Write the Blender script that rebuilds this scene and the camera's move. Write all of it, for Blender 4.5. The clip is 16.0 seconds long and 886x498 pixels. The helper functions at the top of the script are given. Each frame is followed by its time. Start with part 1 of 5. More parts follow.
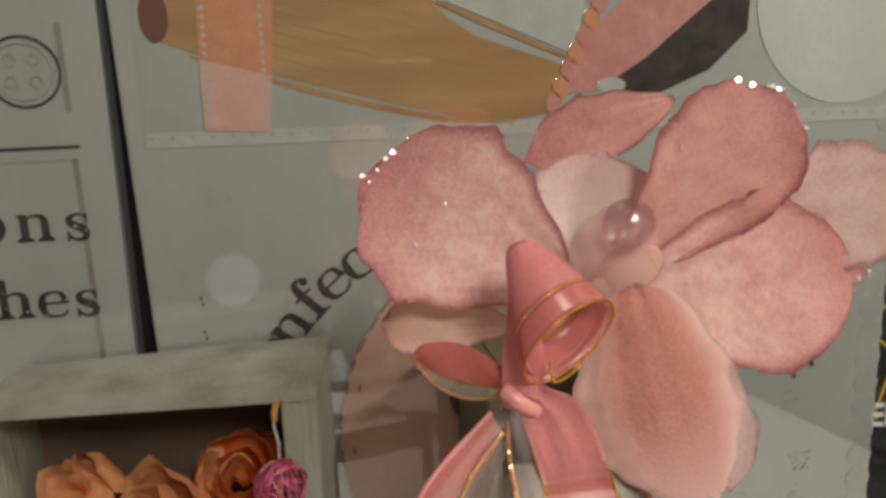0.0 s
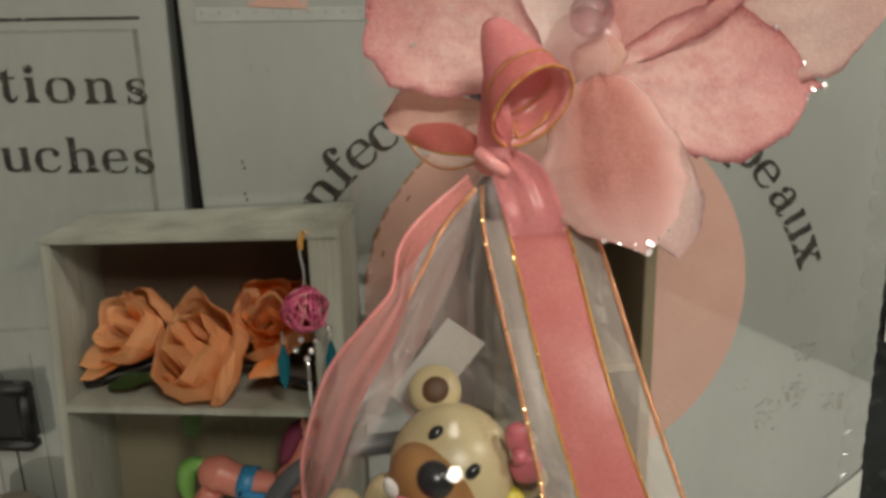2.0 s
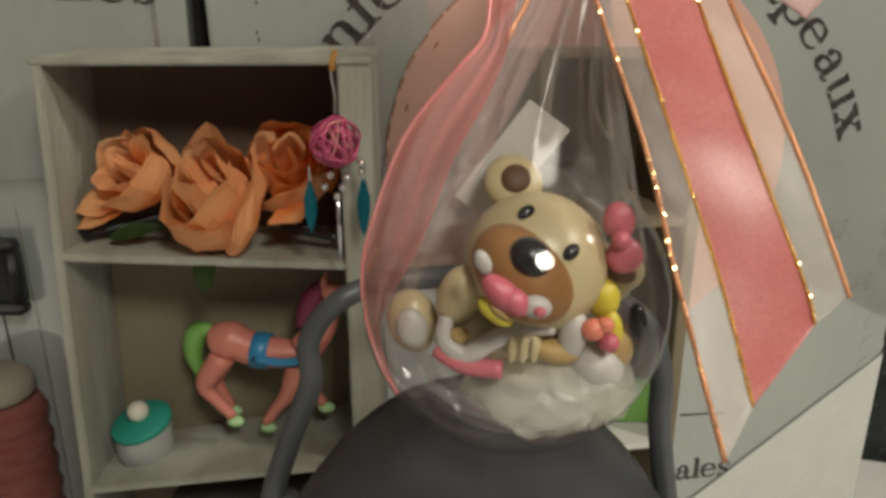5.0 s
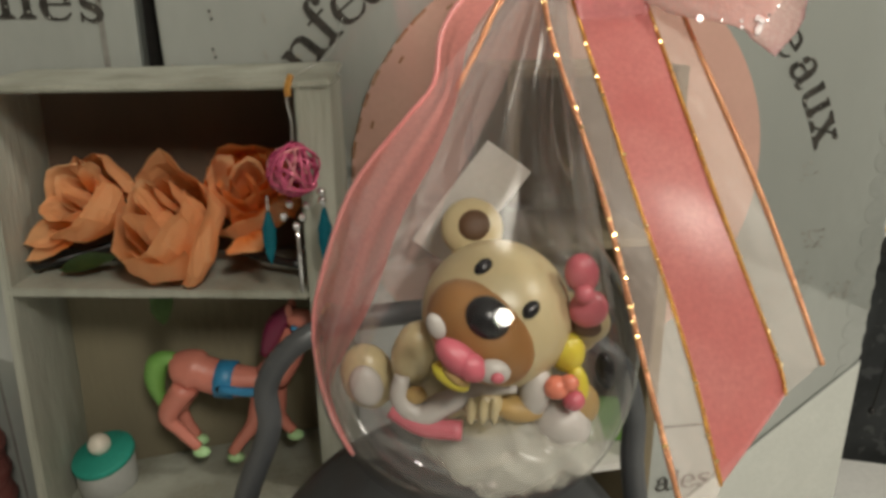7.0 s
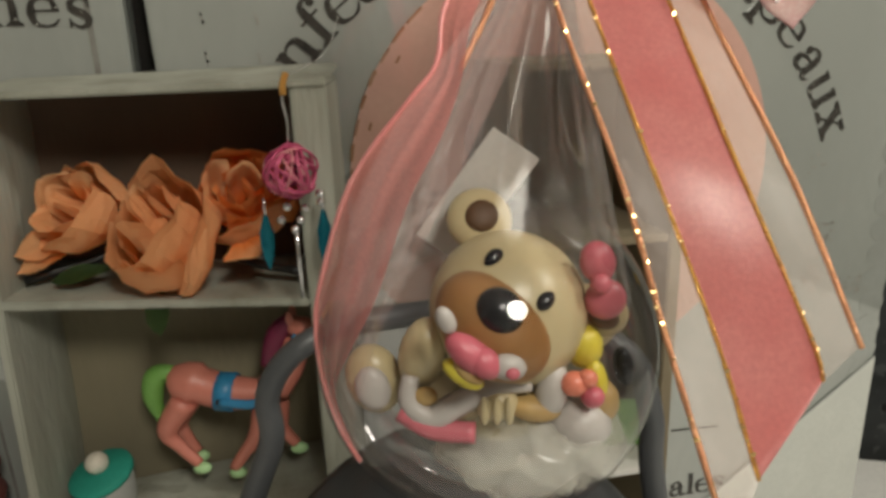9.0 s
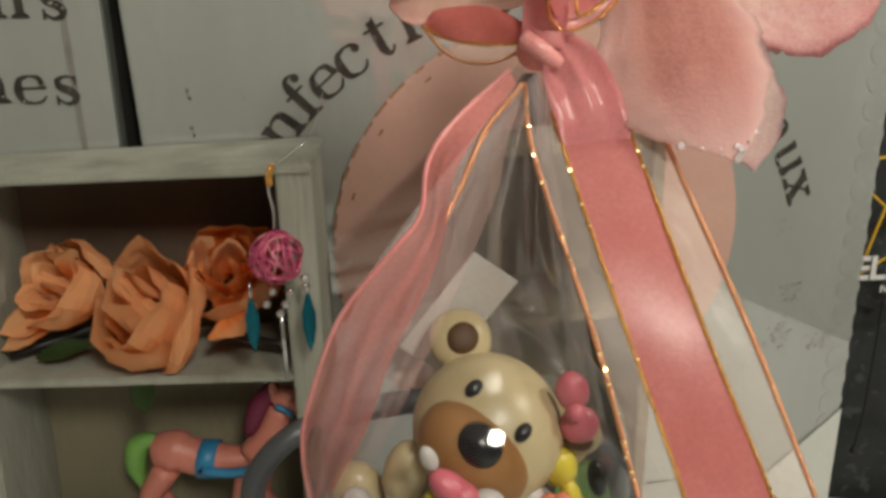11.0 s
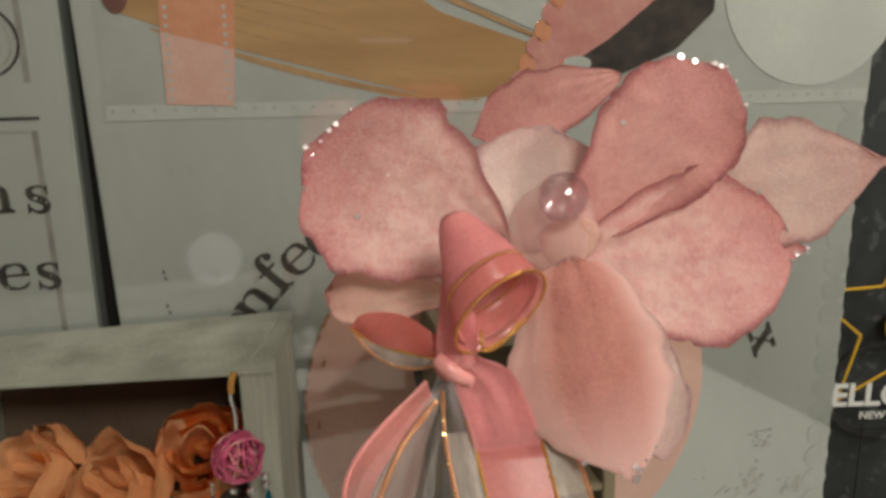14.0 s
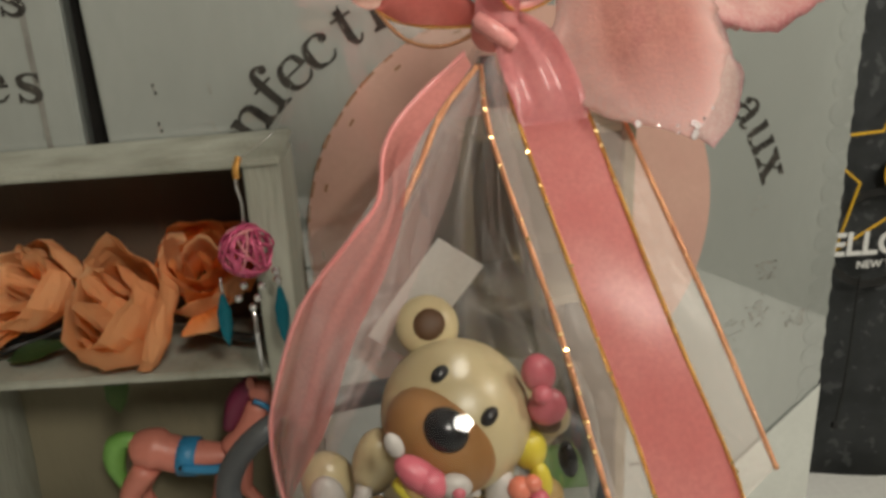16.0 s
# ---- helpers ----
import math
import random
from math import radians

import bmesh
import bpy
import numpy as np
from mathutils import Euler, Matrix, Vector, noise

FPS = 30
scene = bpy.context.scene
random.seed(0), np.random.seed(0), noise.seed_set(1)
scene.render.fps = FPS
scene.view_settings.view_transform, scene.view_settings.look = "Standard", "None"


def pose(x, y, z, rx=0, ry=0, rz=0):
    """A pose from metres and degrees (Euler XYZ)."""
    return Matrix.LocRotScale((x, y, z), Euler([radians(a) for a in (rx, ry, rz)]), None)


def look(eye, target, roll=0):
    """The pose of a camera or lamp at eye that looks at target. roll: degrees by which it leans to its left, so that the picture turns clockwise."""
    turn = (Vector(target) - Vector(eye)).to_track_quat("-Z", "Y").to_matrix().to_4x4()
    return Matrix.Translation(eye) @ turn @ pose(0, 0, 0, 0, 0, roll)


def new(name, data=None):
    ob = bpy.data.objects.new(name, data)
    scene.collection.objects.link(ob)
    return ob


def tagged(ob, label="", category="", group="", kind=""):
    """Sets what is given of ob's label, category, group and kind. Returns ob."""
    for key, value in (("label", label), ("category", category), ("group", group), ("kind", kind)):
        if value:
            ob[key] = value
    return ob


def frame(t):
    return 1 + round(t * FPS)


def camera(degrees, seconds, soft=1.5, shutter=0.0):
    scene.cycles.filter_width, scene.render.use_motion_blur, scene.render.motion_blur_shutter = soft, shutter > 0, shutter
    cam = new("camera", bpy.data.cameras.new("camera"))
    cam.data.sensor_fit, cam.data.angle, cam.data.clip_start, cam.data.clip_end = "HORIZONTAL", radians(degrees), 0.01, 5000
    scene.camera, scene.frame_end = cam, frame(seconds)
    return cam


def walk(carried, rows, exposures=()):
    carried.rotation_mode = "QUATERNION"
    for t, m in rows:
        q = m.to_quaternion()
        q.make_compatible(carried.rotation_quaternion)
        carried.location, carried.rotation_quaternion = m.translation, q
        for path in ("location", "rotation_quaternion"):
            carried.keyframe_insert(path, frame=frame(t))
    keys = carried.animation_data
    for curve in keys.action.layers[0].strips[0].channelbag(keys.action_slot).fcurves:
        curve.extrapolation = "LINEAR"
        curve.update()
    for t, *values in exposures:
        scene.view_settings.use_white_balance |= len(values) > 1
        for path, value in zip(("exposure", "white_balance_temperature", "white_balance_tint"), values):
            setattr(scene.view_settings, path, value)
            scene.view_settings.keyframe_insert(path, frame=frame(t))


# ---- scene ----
# camera and its walk
cam = camera(65.2, 16.0, soft=3.5)
METRES, EYE, TILT, LEAN, TURN = 0.4, 0.30, -11.5, 2.2, 0.0
ROWS = [
    (0.0, 0.0, 0.0, 0.0, -0.0, 0.0, -0.0),
    (0.5, 0.0101, -0.0189, -0.0143, 2.42, -0.19, -1.28),
    (1.0, 0.045, -0.0663, -0.0383, 4.11, 0.29, -1.23),
    (1.5, 0.0588, -0.076, -0.0889, 4.07, -0.87, -1.67),
    (2.0, 0.0529, -0.0798, -0.1417, 4.36, -2.05, -1.66),
    (2.5, 0.0321, -0.0607, -0.1891, 3.85, -3.56, -1.55),
    (3.0, -0.0064, -0.0359, -0.2398, 3.18, -5.09, -2.34),
    (3.5, -0.0144, -0.0418, -0.2599, 2.53, -5.37, -2.59),
    (6.0, -0.0382, -0.0103, -0.2826, 1.61, -6.36, -2.52),
    (6.5, -0.0258, -0.0137, -0.2629, 1.33, -6.17, -2.34),
    (7.0, -0.0123, 0.0114, -0.2377, 0.35, -6.96, -1.74),
    (7.5, -0.0162, 0.0158, -0.2392, 0.71, -5.85, -0.93),
    (8.0, -0.0155, 0.0348, -0.2552, 0.83, -5.86, -0.44),
    (10.5, -0.0212, 0.0239, -0.2227, -1.33, -5.94, -0.43),
    (11.0, -0.0199, 0.0188, -0.1761, -1.58, -5.03, -0.56),
    (11.5, -0.0149, 0.0074, -0.1175, -1.62, -3.77, -0.64),
    (12.0, -0.0107, 0.0059, -0.0636, -1.74, -2.78, -0.89),
    (12.5, 0.0005, -0.0116, -0.0146, -1.52, -1.6, -0.96),
    (13.0, 0.0186, -0.0116, 0.0032, -1.66, -1.21, -0.78),
    (13.5, 0.0319, -0.0131, 0.0057, -1.63, -1.09, 0.07),
    (14.0, 0.0344, -0.0044, -0.0071, -0.81, -1.44, -0.6),
    (14.5, 0.037, 0.0005, -0.0357, -1.05, -1.6, -0.76),
    (15.0, 0.0369, 0.0103, -0.0776, -1.14, -2.76, -0.34),
    (15.5, 0.0061, 0.0233, -0.1241, -1.23, -3.89, 0.48),
    (16.0, -0.0035, 0.0204, -0.1799, -2.76, -5.76, 1.12),
]
walk(cam, [(t, pose(0, 0, EYE, TILT, LEAN, TURN) @ pose(METRES * x, METRES * y, METRES * z, 90 + pitch, roll, yaw)) for t, x, y, z, yaw, pitch, roll in ROWS],
     exposures=((0, -0.2), (2.0, -0.13), (3.5, -0.05), (6.0, 0.0), (8.0, -0.06), (11.0, -0.06), (12.5, -0.14), (15.0, -0.13), (16.0, -0.1)))

# world and light
world = bpy.data.worlds.new("world")
scene.world = world
world.use_nodes = True
world.node_tree.nodes["Background"].inputs[0].default_value = (0.95, 0.97, 1.0, 1)
world.node_tree.nodes["Background"].inputs[1].default_value = 0.15


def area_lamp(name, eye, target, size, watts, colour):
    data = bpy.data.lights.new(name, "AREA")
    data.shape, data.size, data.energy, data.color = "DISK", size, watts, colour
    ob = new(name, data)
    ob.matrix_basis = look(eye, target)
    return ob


data = bpy.data.lights.new("hanging_lamp_light", "POINT")
data.energy, data.shadow_soft_size, data.color = 14.2, 0.085, (1.0, 0.95, 0.82)
new("hanging_lamp_light", data).location = (0.225, -0.37, 0.640)
area_lamp("side_lamp_light", (0.60, 0.02, 0.66), (0.0, 0.2, 0.12), 0.09, 2.7, (1.0, 0.95, 0.83))
area_lamp("desk_lamp_light", (-0.055, -0.53, 0.02), (-0.1, 0.34, 0.2), 0.09, 0.006, (1.0, 0.95, 0.88))
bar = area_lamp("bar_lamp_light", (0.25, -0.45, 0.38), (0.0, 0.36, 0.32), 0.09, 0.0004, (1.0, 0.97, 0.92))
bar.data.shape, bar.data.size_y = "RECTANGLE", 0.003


# materials
def nodes_of(name):
    m = bpy.data.materials.new(name)
    m.use_nodes = True
    t = m.node_tree
    return m, t, t.nodes["Principled BSDF"]


def add(t, kind, **values):
    n = t.nodes.new(kind)
    for key, value in values.items():
        n.inputs[key.replace("_", " ")].default_value = value
    return n


def mixed(t, fac, a, b):
    n = t.nodes.new("ShaderNodeMix")
    n.data_type = "RGBA"
    for socket, value in ((0, fac), (6, a), (7, b)):
        if isinstance(value, bpy.types.NodeSocket):
            t.links.new(value, n.inputs[socket])
        else:
            n.inputs[socket].default_value = value if socket == 0 else (*value[:3], 1)
    return n.outputs[2]


def coords(t, stretch=(1, 1, 1)):
    c = t.nodes.new("ShaderNodeTexCoord")
    m = t.nodes.new("ShaderNodeMapping")
    m.inputs["Scale"].default_value = stretch
    t.links.new(c.outputs["Object"], m.inputs["Vector"])
    return m.outputs[0]


def noise_out(t, vec, scale, detail=4.0, low=0.35, high=0.65):
    n = add(t, "ShaderNodeTexNoise", Scale=scale, Detail=detail)
    t.links.new(vec, n.inputs["Vector"])
    r = t.nodes.new("ShaderNodeMapRange")
    r.inputs[1].default_value, r.inputs[2].default_value = low, high
    t.links.new(n.outputs["Fac"], r.inputs[0])
    return r.outputs[0]


def bumped(t, bsdf, height, strength, distance=0.0006):
    b = add(t, "ShaderNodeBump", Strength=strength, Distance=distance)
    t.links.new(height, b.inputs["Height"])
    t.links.new(b.outputs[0], bsdf.inputs["Normal"])


def light_through(t, p, col, share):
    """Thin cloth or paper: a share of the light passes through it."""
    back = t.nodes.new("ShaderNodeBsdfTranslucent")
    t.links.new(col, back.inputs["Color"])
    x = t.nodes.new("ShaderNodeMixShader")
    x.inputs[0].default_value = share
    t.links.new(p.outputs[0], x.inputs[1])
    t.links.new(back.outputs[0], x.inputs[2])
    t.links.new(x.outputs[0], t.nodes["Material Output"].inputs[0])


def surface(name, a, b, rough=0.6, metal=0.0, coarse=40.0, fine=500.0, stretch=(1, 1, 1), bump=0.2, spots=None, sheen=0.0, coat=0.0, island=0.0, thin=0.0):
    """A two-scale surface: colour drifts from a to b, fine grain on top, optional dark specks."""
    m, t, p = nodes_of(name)
    v = coords(t, stretch)
    big, small = noise_out(t, v, coarse), noise_out(t, v, fine, 3.0, 0.3, 0.7)
    col = mixed(t, big, a, b)
    dark = tuple(c * 0.82 for c in a)
    g = t.nodes.new("ShaderNodeMath")
    g.operation = "MULTIPLY"
    g.inputs[1].default_value = 0.45
    t.links.new(small, g.inputs[0])
    col = mixed(t, g.outputs[0], col, dark)
    if spots:
        s = noise_out(t, v, spots[1], 5.0, spots[2], spots[2] + 0.04)
        col = mixed(t, s, col, spots[0])
    if island:
        r = t.nodes.new("ShaderNodeNewGeometry")
        q = t.nodes.new("ShaderNodeMath")
        q.operation = "MULTIPLY"
        q.inputs[1].default_value = island
        t.links.new(r.outputs["Random Per Island"], q.inputs[0])
        col = mixed(t, q.outputs[0], col, b)
    t.links.new(col, p.inputs["Base Color"])
    p.inputs["Roughness"].default_value, p.inputs["Metallic"].default_value = rough, metal
    p.inputs["Sheen Weight"].default_value, p.inputs["Coat Weight"].default_value = sheen, coat
    p.inputs["Coat Roughness"].default_value, p.inputs["Coat IOR"].default_value = 0.04, 2.9
    if coat:
        p.inputs["Roughness"].default_value, p.inputs["Specular IOR Level"].default_value = 0.7, 0.1
    if bump:
        bumped(t, p, small, bump)
    if thin:
        light_through(t, p, col, thin)
    return m


def sheer(name, colour, cover, rough=0.4):
    """Gauze or clear film: partly open, with a soft gloss."""
    m, t, p = nodes_of(name)
    v = coords(t)
    grain = noise_out(t, v, 900.0, 3.0, 0.3, 0.7)
    p.inputs["Base Color"].default_value = (*colour, 1)
    p.inputs["Roughness"].default_value = rough
    r = t.nodes.new("ShaderNodeMapRange")
    r.inputs[3].default_value, r.inputs[4].default_value = cover * 0.92, min(1, cover * 1.08)
    t.links.new(grain, r.inputs[0])
    t.links.new(r.outputs[0], p.inputs["Alpha"])
    return m


def clear_shell(name, tint=(0.97, 0.97, 0.98), ior=1.45, rough=0.02):
    """Thin clear plastic: open, with a Fresnel gloss."""
    m, t, p = nodes_of(name)
    t.nodes.remove(p)
    a = t.nodes.new("ShaderNodeBsdfTransparent")
    a.inputs[0].default_value = (*tint, 1)
    g = add(t, "ShaderNodeBsdfGlossy", Roughness=rough)
    f = add(t, "ShaderNodeFresnel", IOR=ior)
    x = t.nodes.new("ShaderNodeMixShader")
    low = t.nodes.new("ShaderNodeMath")
    low.operation = "MINIMUM"
    low.inputs[1].default_value = 0.42
    t.links.new(f.outputs[0], low.inputs[0])
    t.links.new(low.outputs[0], x.inputs[0])
    t.links.new(a.outputs[0], x.inputs[1])
    t.links.new(g.outputs[0], x.inputs[2])
    t.links.new(x.outputs[0], t.nodes["Material Output"].inputs[0])
    return m


def petal_cloth(name, deep, pale, edge, open_part=0.0, rim=0.80):
    """Velvety petal: pale frosted middle, deeper rim and base, glitter grain. Reads the petal's own UV map."""
    m, t, p = nodes_of(name)
    v = coords(t)
    uv = t.nodes.new("ShaderNodeTexCoord")
    sep = t.nodes.new("ShaderNodeSeparateXYZ")
    t.links.new(uv.outputs["UV"], sep.inputs[0])
    cloud = noise_out(t, v, 110.0, 8.0, 0.34, 0.60)
    grain = noise_out(t, v, 1100.0, 2.0, 0.40, 0.70)
    frost = t.nodes.new("ShaderNodeMapRange")
    frost.inputs[1].default_value, frost.inputs[2].default_value = 0.36, 0.84
    frost.inputs[3].default_value, frost.inputs[4].default_value = 1.0, 0.12
    t.links.new(sep.outputs[1], frost.inputs[0])
    patchy = t.nodes.new("ShaderNodeMapRange")
    patchy.inputs[3].default_value, patchy.inputs[4].default_value = 0.35, 1.10
    fleck = noise_out(t, v, 420.0, 5.0, 0.36, 0.64)
    mottle = t.nodes.new("ShaderNodeMath")
    mottle.operation = "MULTIPLY_ADD"
    mottle.inputs[1].default_value = 0.45
    scaled = t.nodes.new("ShaderNodeMath")
    scaled.operation = "MULTIPLY"
    scaled.inputs[1].default_value = 0.55
    t.links.new(cloud, scaled.inputs[0])
    t.links.new(fleck, mottle.inputs[0])
    t.links.new(scaled.outputs[0], mottle.inputs[2])
    t.links.new(mottle.outputs[0], patchy.inputs[0])
    both = t.nodes.new("ShaderNodeMath")
    both.operation = "MULTIPLY"
    t.links.new(frost.outputs[0], both.inputs[0])
    t.links.new(patchy.outputs[0], both.inputs[1])
    col = mixed(t, both.outputs[0], deep, pale)
    fade = t.nodes.new("ShaderNodeMapRange")
    fade.inputs[1].default_value, fade.inputs[2].default_value = rim, 1.05
    t.links.new(sep.outputs[1], fade.inputs[0])
    col = mixed(t, fade.outputs[0], col, edge)
    side = t.nodes.new("ShaderNodeMapRange")
    side.inputs[1].default_value, side.inputs[2].default_value = rim, 1.05
    t.links.new(sep.outputs[0], side.inputs[0])
    col = mixed(t, side.outputs[0], col, edge)
    g = t.nodes.new("ShaderNodeMath")
    g.operation = "MULTIPLY"
    g.inputs[1].default_value = 0.3
    t.links.new(grain, g.inputs[0])
    col = mixed(t, g.outputs[0], col, tuple(min(1, c * 1.25 + 0.05) for c in pale))
    t.links.new(col, p.inputs["Base Color"])
    p.inputs["Roughness"].default_value, p.inputs["Sheen Weight"].default_value = 0.65, 0.15
    p.inputs["Alpha"].default_value = 1 - open_part
    bumped(t, p, grain, 0.25, 0.0003)
    if not open_part:
        light_through(t, p, col, 0.3)
    return m


WHITE_PRINT = surface("whitewashed_board", (0.339, 0.363, 0.341), (0.273, 0.294, 0.276), 0.32, 0, 9, 220, (1, 1, 0.35), 0.06, ((0.20, 0.19, 0.16), 60, 0.735), coat=0.9)
# near-black of the added pieces that paint the shade between the boards
GAP_SHADE = surface("gap_shade", (0.006, 0.005, 0.004), (0.012, 0.010, 0.008), 0.95, bump=0.0)
INK = surface("worn_ink", (0.022, 0.020, 0.018), (0.058, 0.053, 0.046), 0.6, 0, 120, 900, bump=0.0, spots=((0.30, 0.30, 0.27), 420, 0.65), coat=0.22)
PALE_INK = surface("faded_ink", (0.255, 0.247, 0.225), (0.36, 0.36, 0.33), 0.45, 0, 200, 900, bump=0.0, coat=0.9)
PEACH_PRINT = surface("peach_print", (0.60, 0.375, 0.305), (0.53, 0.31, 0.26), 0.32, 0, 14, 300, bump=0.03, coat=0.3)
GREY_PRINT = surface("grey_print", (0.10, 0.10, 0.10), (0.22, 0.21, 0.20), 0.35, 0, 40, 300, bump=0.0, coat=0.9)
RUST_PRINT = surface("rust_line", (0.30, 0.14, 0.07), (0.42, 0.25, 0.15), 0.4, 0, 200, 900, bump=0.0, coat=0.9)
TAN_PRINT = surface("tan_print", (0.368, 0.216, 0.088), (0.264, 0.136, 0.048), 0.3, 0, 22, 200, (0.35, 1, 2.2), 0.03, coat=0.9)
STRAW_LINE = surface("brown_straw_print", (0.27, 0.145, 0.055), (0.36, 0.22, 0.10), 0.3, 0, 60, 400, bump=0.0, coat=0.9)
TAPE_PRINT = surface("coral_tape_print", (0.48, 0.185, 0.095), (0.52, 0.23, 0.13), 0.35, 0, 90, 600, bump=0.0, coat=0.9)
TAPE_PALE = surface("pale_coral_print", (0.51, 0.289, 0.238), (0.544, 0.34, 0.289), 0.35, 0, 90, 600, bump=0.0, coat=0.9)
LACE_PRINT = surface("white_lace_print", (0.378, 0.40, 0.378), (0.33, 0.35, 0.33), 0.4, 0, 90, 600, bump=0.0, coat=0.9)
CORNER_PRINT = surface("plain_white_print", (0.62, 0.645, 0.60), (0.57, 0.59, 0.55), 0.4, 0, 30, 400, bump=0.03, coat=0.9)
CUP_PRINT = surface("pale_cup_print", (0.44, 0.465, 0.44), (0.38, 0.40, 0.38), 0.4, 0, 18, 400, bump=0.0, coat=0.9)
FRAME_INK = surface("soft_frame_ink", (0.175, 0.17, 0.155), (0.26, 0.26, 0.235), 0.45, 0, 60, 700, bump=0.0, coat=0.9)
ROSE_PRINT = surface("rose_ribbon_print", (0.42, 0.165, 0.15), (0.495, 0.247, 0.217), 0.35, 0, 60, 300, bump=0.0, coat=0.9)
BLACK_PRINT = surface("black_print", (0.022, 0.019, 0.017), (0.05, 0.042, 0.038), 0.6, 0, 60, 300, bump=0.0, coat=0.25)
RED_PRINT = surface("dark_red_print", (0.16, 0.03, 0.02), (0.05, 0.02, 0.015), 0.35, 0, 60, 300, bump=0.0, coat=0.9)
CARD = surface("painted_card", (0.385, 0.392, 0.335), (0.215, 0.215, 0.168), 0.75, 0, 34, 420, (1, 1, 0.16), 0.45, ((0.16, 0.13, 0.09), 70, 0.72))
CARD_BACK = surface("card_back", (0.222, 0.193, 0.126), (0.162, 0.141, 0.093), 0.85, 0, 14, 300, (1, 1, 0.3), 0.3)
# brown of the upper back, with the top compartment's shade in the colour
CARD_SHADED = surface("shaded_brown_card", (0.120, 0.080, 0.055), (0.080, 0.054, 0.037), 0.9, 0, 18, 300, (1, 1, 0.2), 0.3)
TAN_CARD = surface("tan_card", (0.221, 0.182, 0.117), (0.175, 0.142, 0.0909), 0.85, 0, 18, 300, bump=0.25)
PLASTIC_GREY = surface("grey_plastic", (0.080, 0.084, 0.090), (0.064, 0.068, 0.073), 0.4, 0, 30, 700, bump=0.05)
CUSHION_GREY = surface("dark_grey_plastic_seat", (0.135, 0.140, 0.147), (0.10, 0.104, 0.11), 0.32, 0, 30, 700, bump=0.08)
PETAL = petal_cloth("pink_velvet_petal", (0.74, 0.30, 0.30), (0.98, 0.71, 0.67), (0.63, 0.20, 0.23))
PETAL_DEEP = petal_cloth("deep_pink_velvet_petal", (0.68, 0.31, 0.30), (0.84, 0.52, 0.48), (0.56, 0.19, 0.22))
PETAL_FRONT = petal_cloth("rosy_petal_with_pale_rim", (0.64, 0.27, 0.255), (0.76, 0.40, 0.34), (1.0, 0.82, 0.79), 0.0, 0.42)
PETAL_LACE = petal_cloth("white_lace_petal", (0.80, 0.58, 0.56), (0.90, 0.75, 0.71), (0.68, 0.42, 0.46))
PETAL_PALE = petal_cloth("pale_pink_petal", (0.86, 0.56, 0.49), (0.92, 0.70, 0.61), (0.80, 0.45, 0.41))
BUD_VEIL = sheer("puffed_pink_veil", (0.82, 0.50, 0.48), 0.34, 0.22)
PETAL_SHEER = petal_cloth("sheer_pink_petal", (0.70, 0.38, 0.35), (0.80, 0.56, 0.51), (0.64, 0.28, 0.28), 0.18)
SATIN = surface("pink_satin", (0.82, 0.29, 0.28), (0.87, 0.38, 0.36), 0.28, 0.0, 60, 900, bump=0.05, sheen=0.2, thin=0.1)
SATIN_RED = surface("deep_pink_satin", (0.84, 0.27, 0.24), (0.86, 0.35, 0.31), 0.36, 0.0, 60, 900, bump=0.05, thin=0.25)
SATIN_SOFT = sheer("pink_gauze", (0.80, 0.27, 0.25), 0.62, 0.21)
PINK_VEIL = sheer("pale_pink_veil", (0.80, 0.50, 0.46), 0.15, 0.22)
GAUZE = sheer("clear_gauze", (0.88, 0.74, 0.67), 0.24, 0.35)
GOLD = surface("gold_thread", (0.85, 0.48, 0.12), (0.70, 0.32, 0.10), 0.28, 0.85, 300, 1500, bump=0.8)
COPPER = surface("copper_thread", (0.78, 0.36, 0.20), (0.80, 0.42, 0.22), 0.3, 0.8, 300, 1500, bump=0.6)
CLEAR = clear_shell("clear_plastic", (0.97, 0.97, 0.98), 1.5, 0.045)
FILM = sheer("grey_film", (0.80, 0.76, 0.75), 0.22, 0.13)
NECK = clear_shell("clear_neck_film", (0.965, 0.96, 0.965), 1.26, 0.16)
FAINT = surface("faint_print", (0.318, 0.341, 0.323), (0.272, 0.292, 0.274), 0.32, 0, 30, 300, bump=0.0, coat=0.9)
CRYSTAL = clear_shell("crystal", (0.88, 0.80, 0.83), 1.7, 0.10)
SATIN_SHINE = surface("shiny_pink_satin", (0.92, 0.38, 0.39), (0.95, 0.47, 0.47), 0.22, 0.0, 60, 900, bump=0.04, sheen=0.2, thin=0.2)
LINING = surface("pale_pink_satin", (0.95, 0.46, 0.44), (0.95, 0.56, 0.53), 0.36, 0.0, 60, 900, bump=0.05, thin=0.35)
SPARK = surface("glitter", (0.98, 0.90, 0.90), (0.95, 0.82, 0.86), 0.25, 0.9, 300, 900, bump=0.0)
GLINT = surface("gold_fleck", (0.98, 0.74, 0.36), (0.95, 0.66, 0.28), 0.22, 0.95, 300, 900, bump=0.0)
CREAM = surface("cream_clay", (0.528, 0.448, 0.264), (0.488, 0.4, 0.224), 0.34, 0, 60, 700, bump=0.04)
BROWN = surface("brown_clay", (0.33, 0.165, 0.058), (0.29, 0.14, 0.045), 0.4, 0, 60, 700, bump=0.04)
NEAR_BLACK = surface("black_clay", (0.010, 0.011, 0.014), (0.016, 0.017, 0.02), 0.24, bump=0)
WHITE = surface("white_clay", (0.512, 0.48, 0.448), (0.464, 0.432, 0.408), 0.4, bump=0.05)
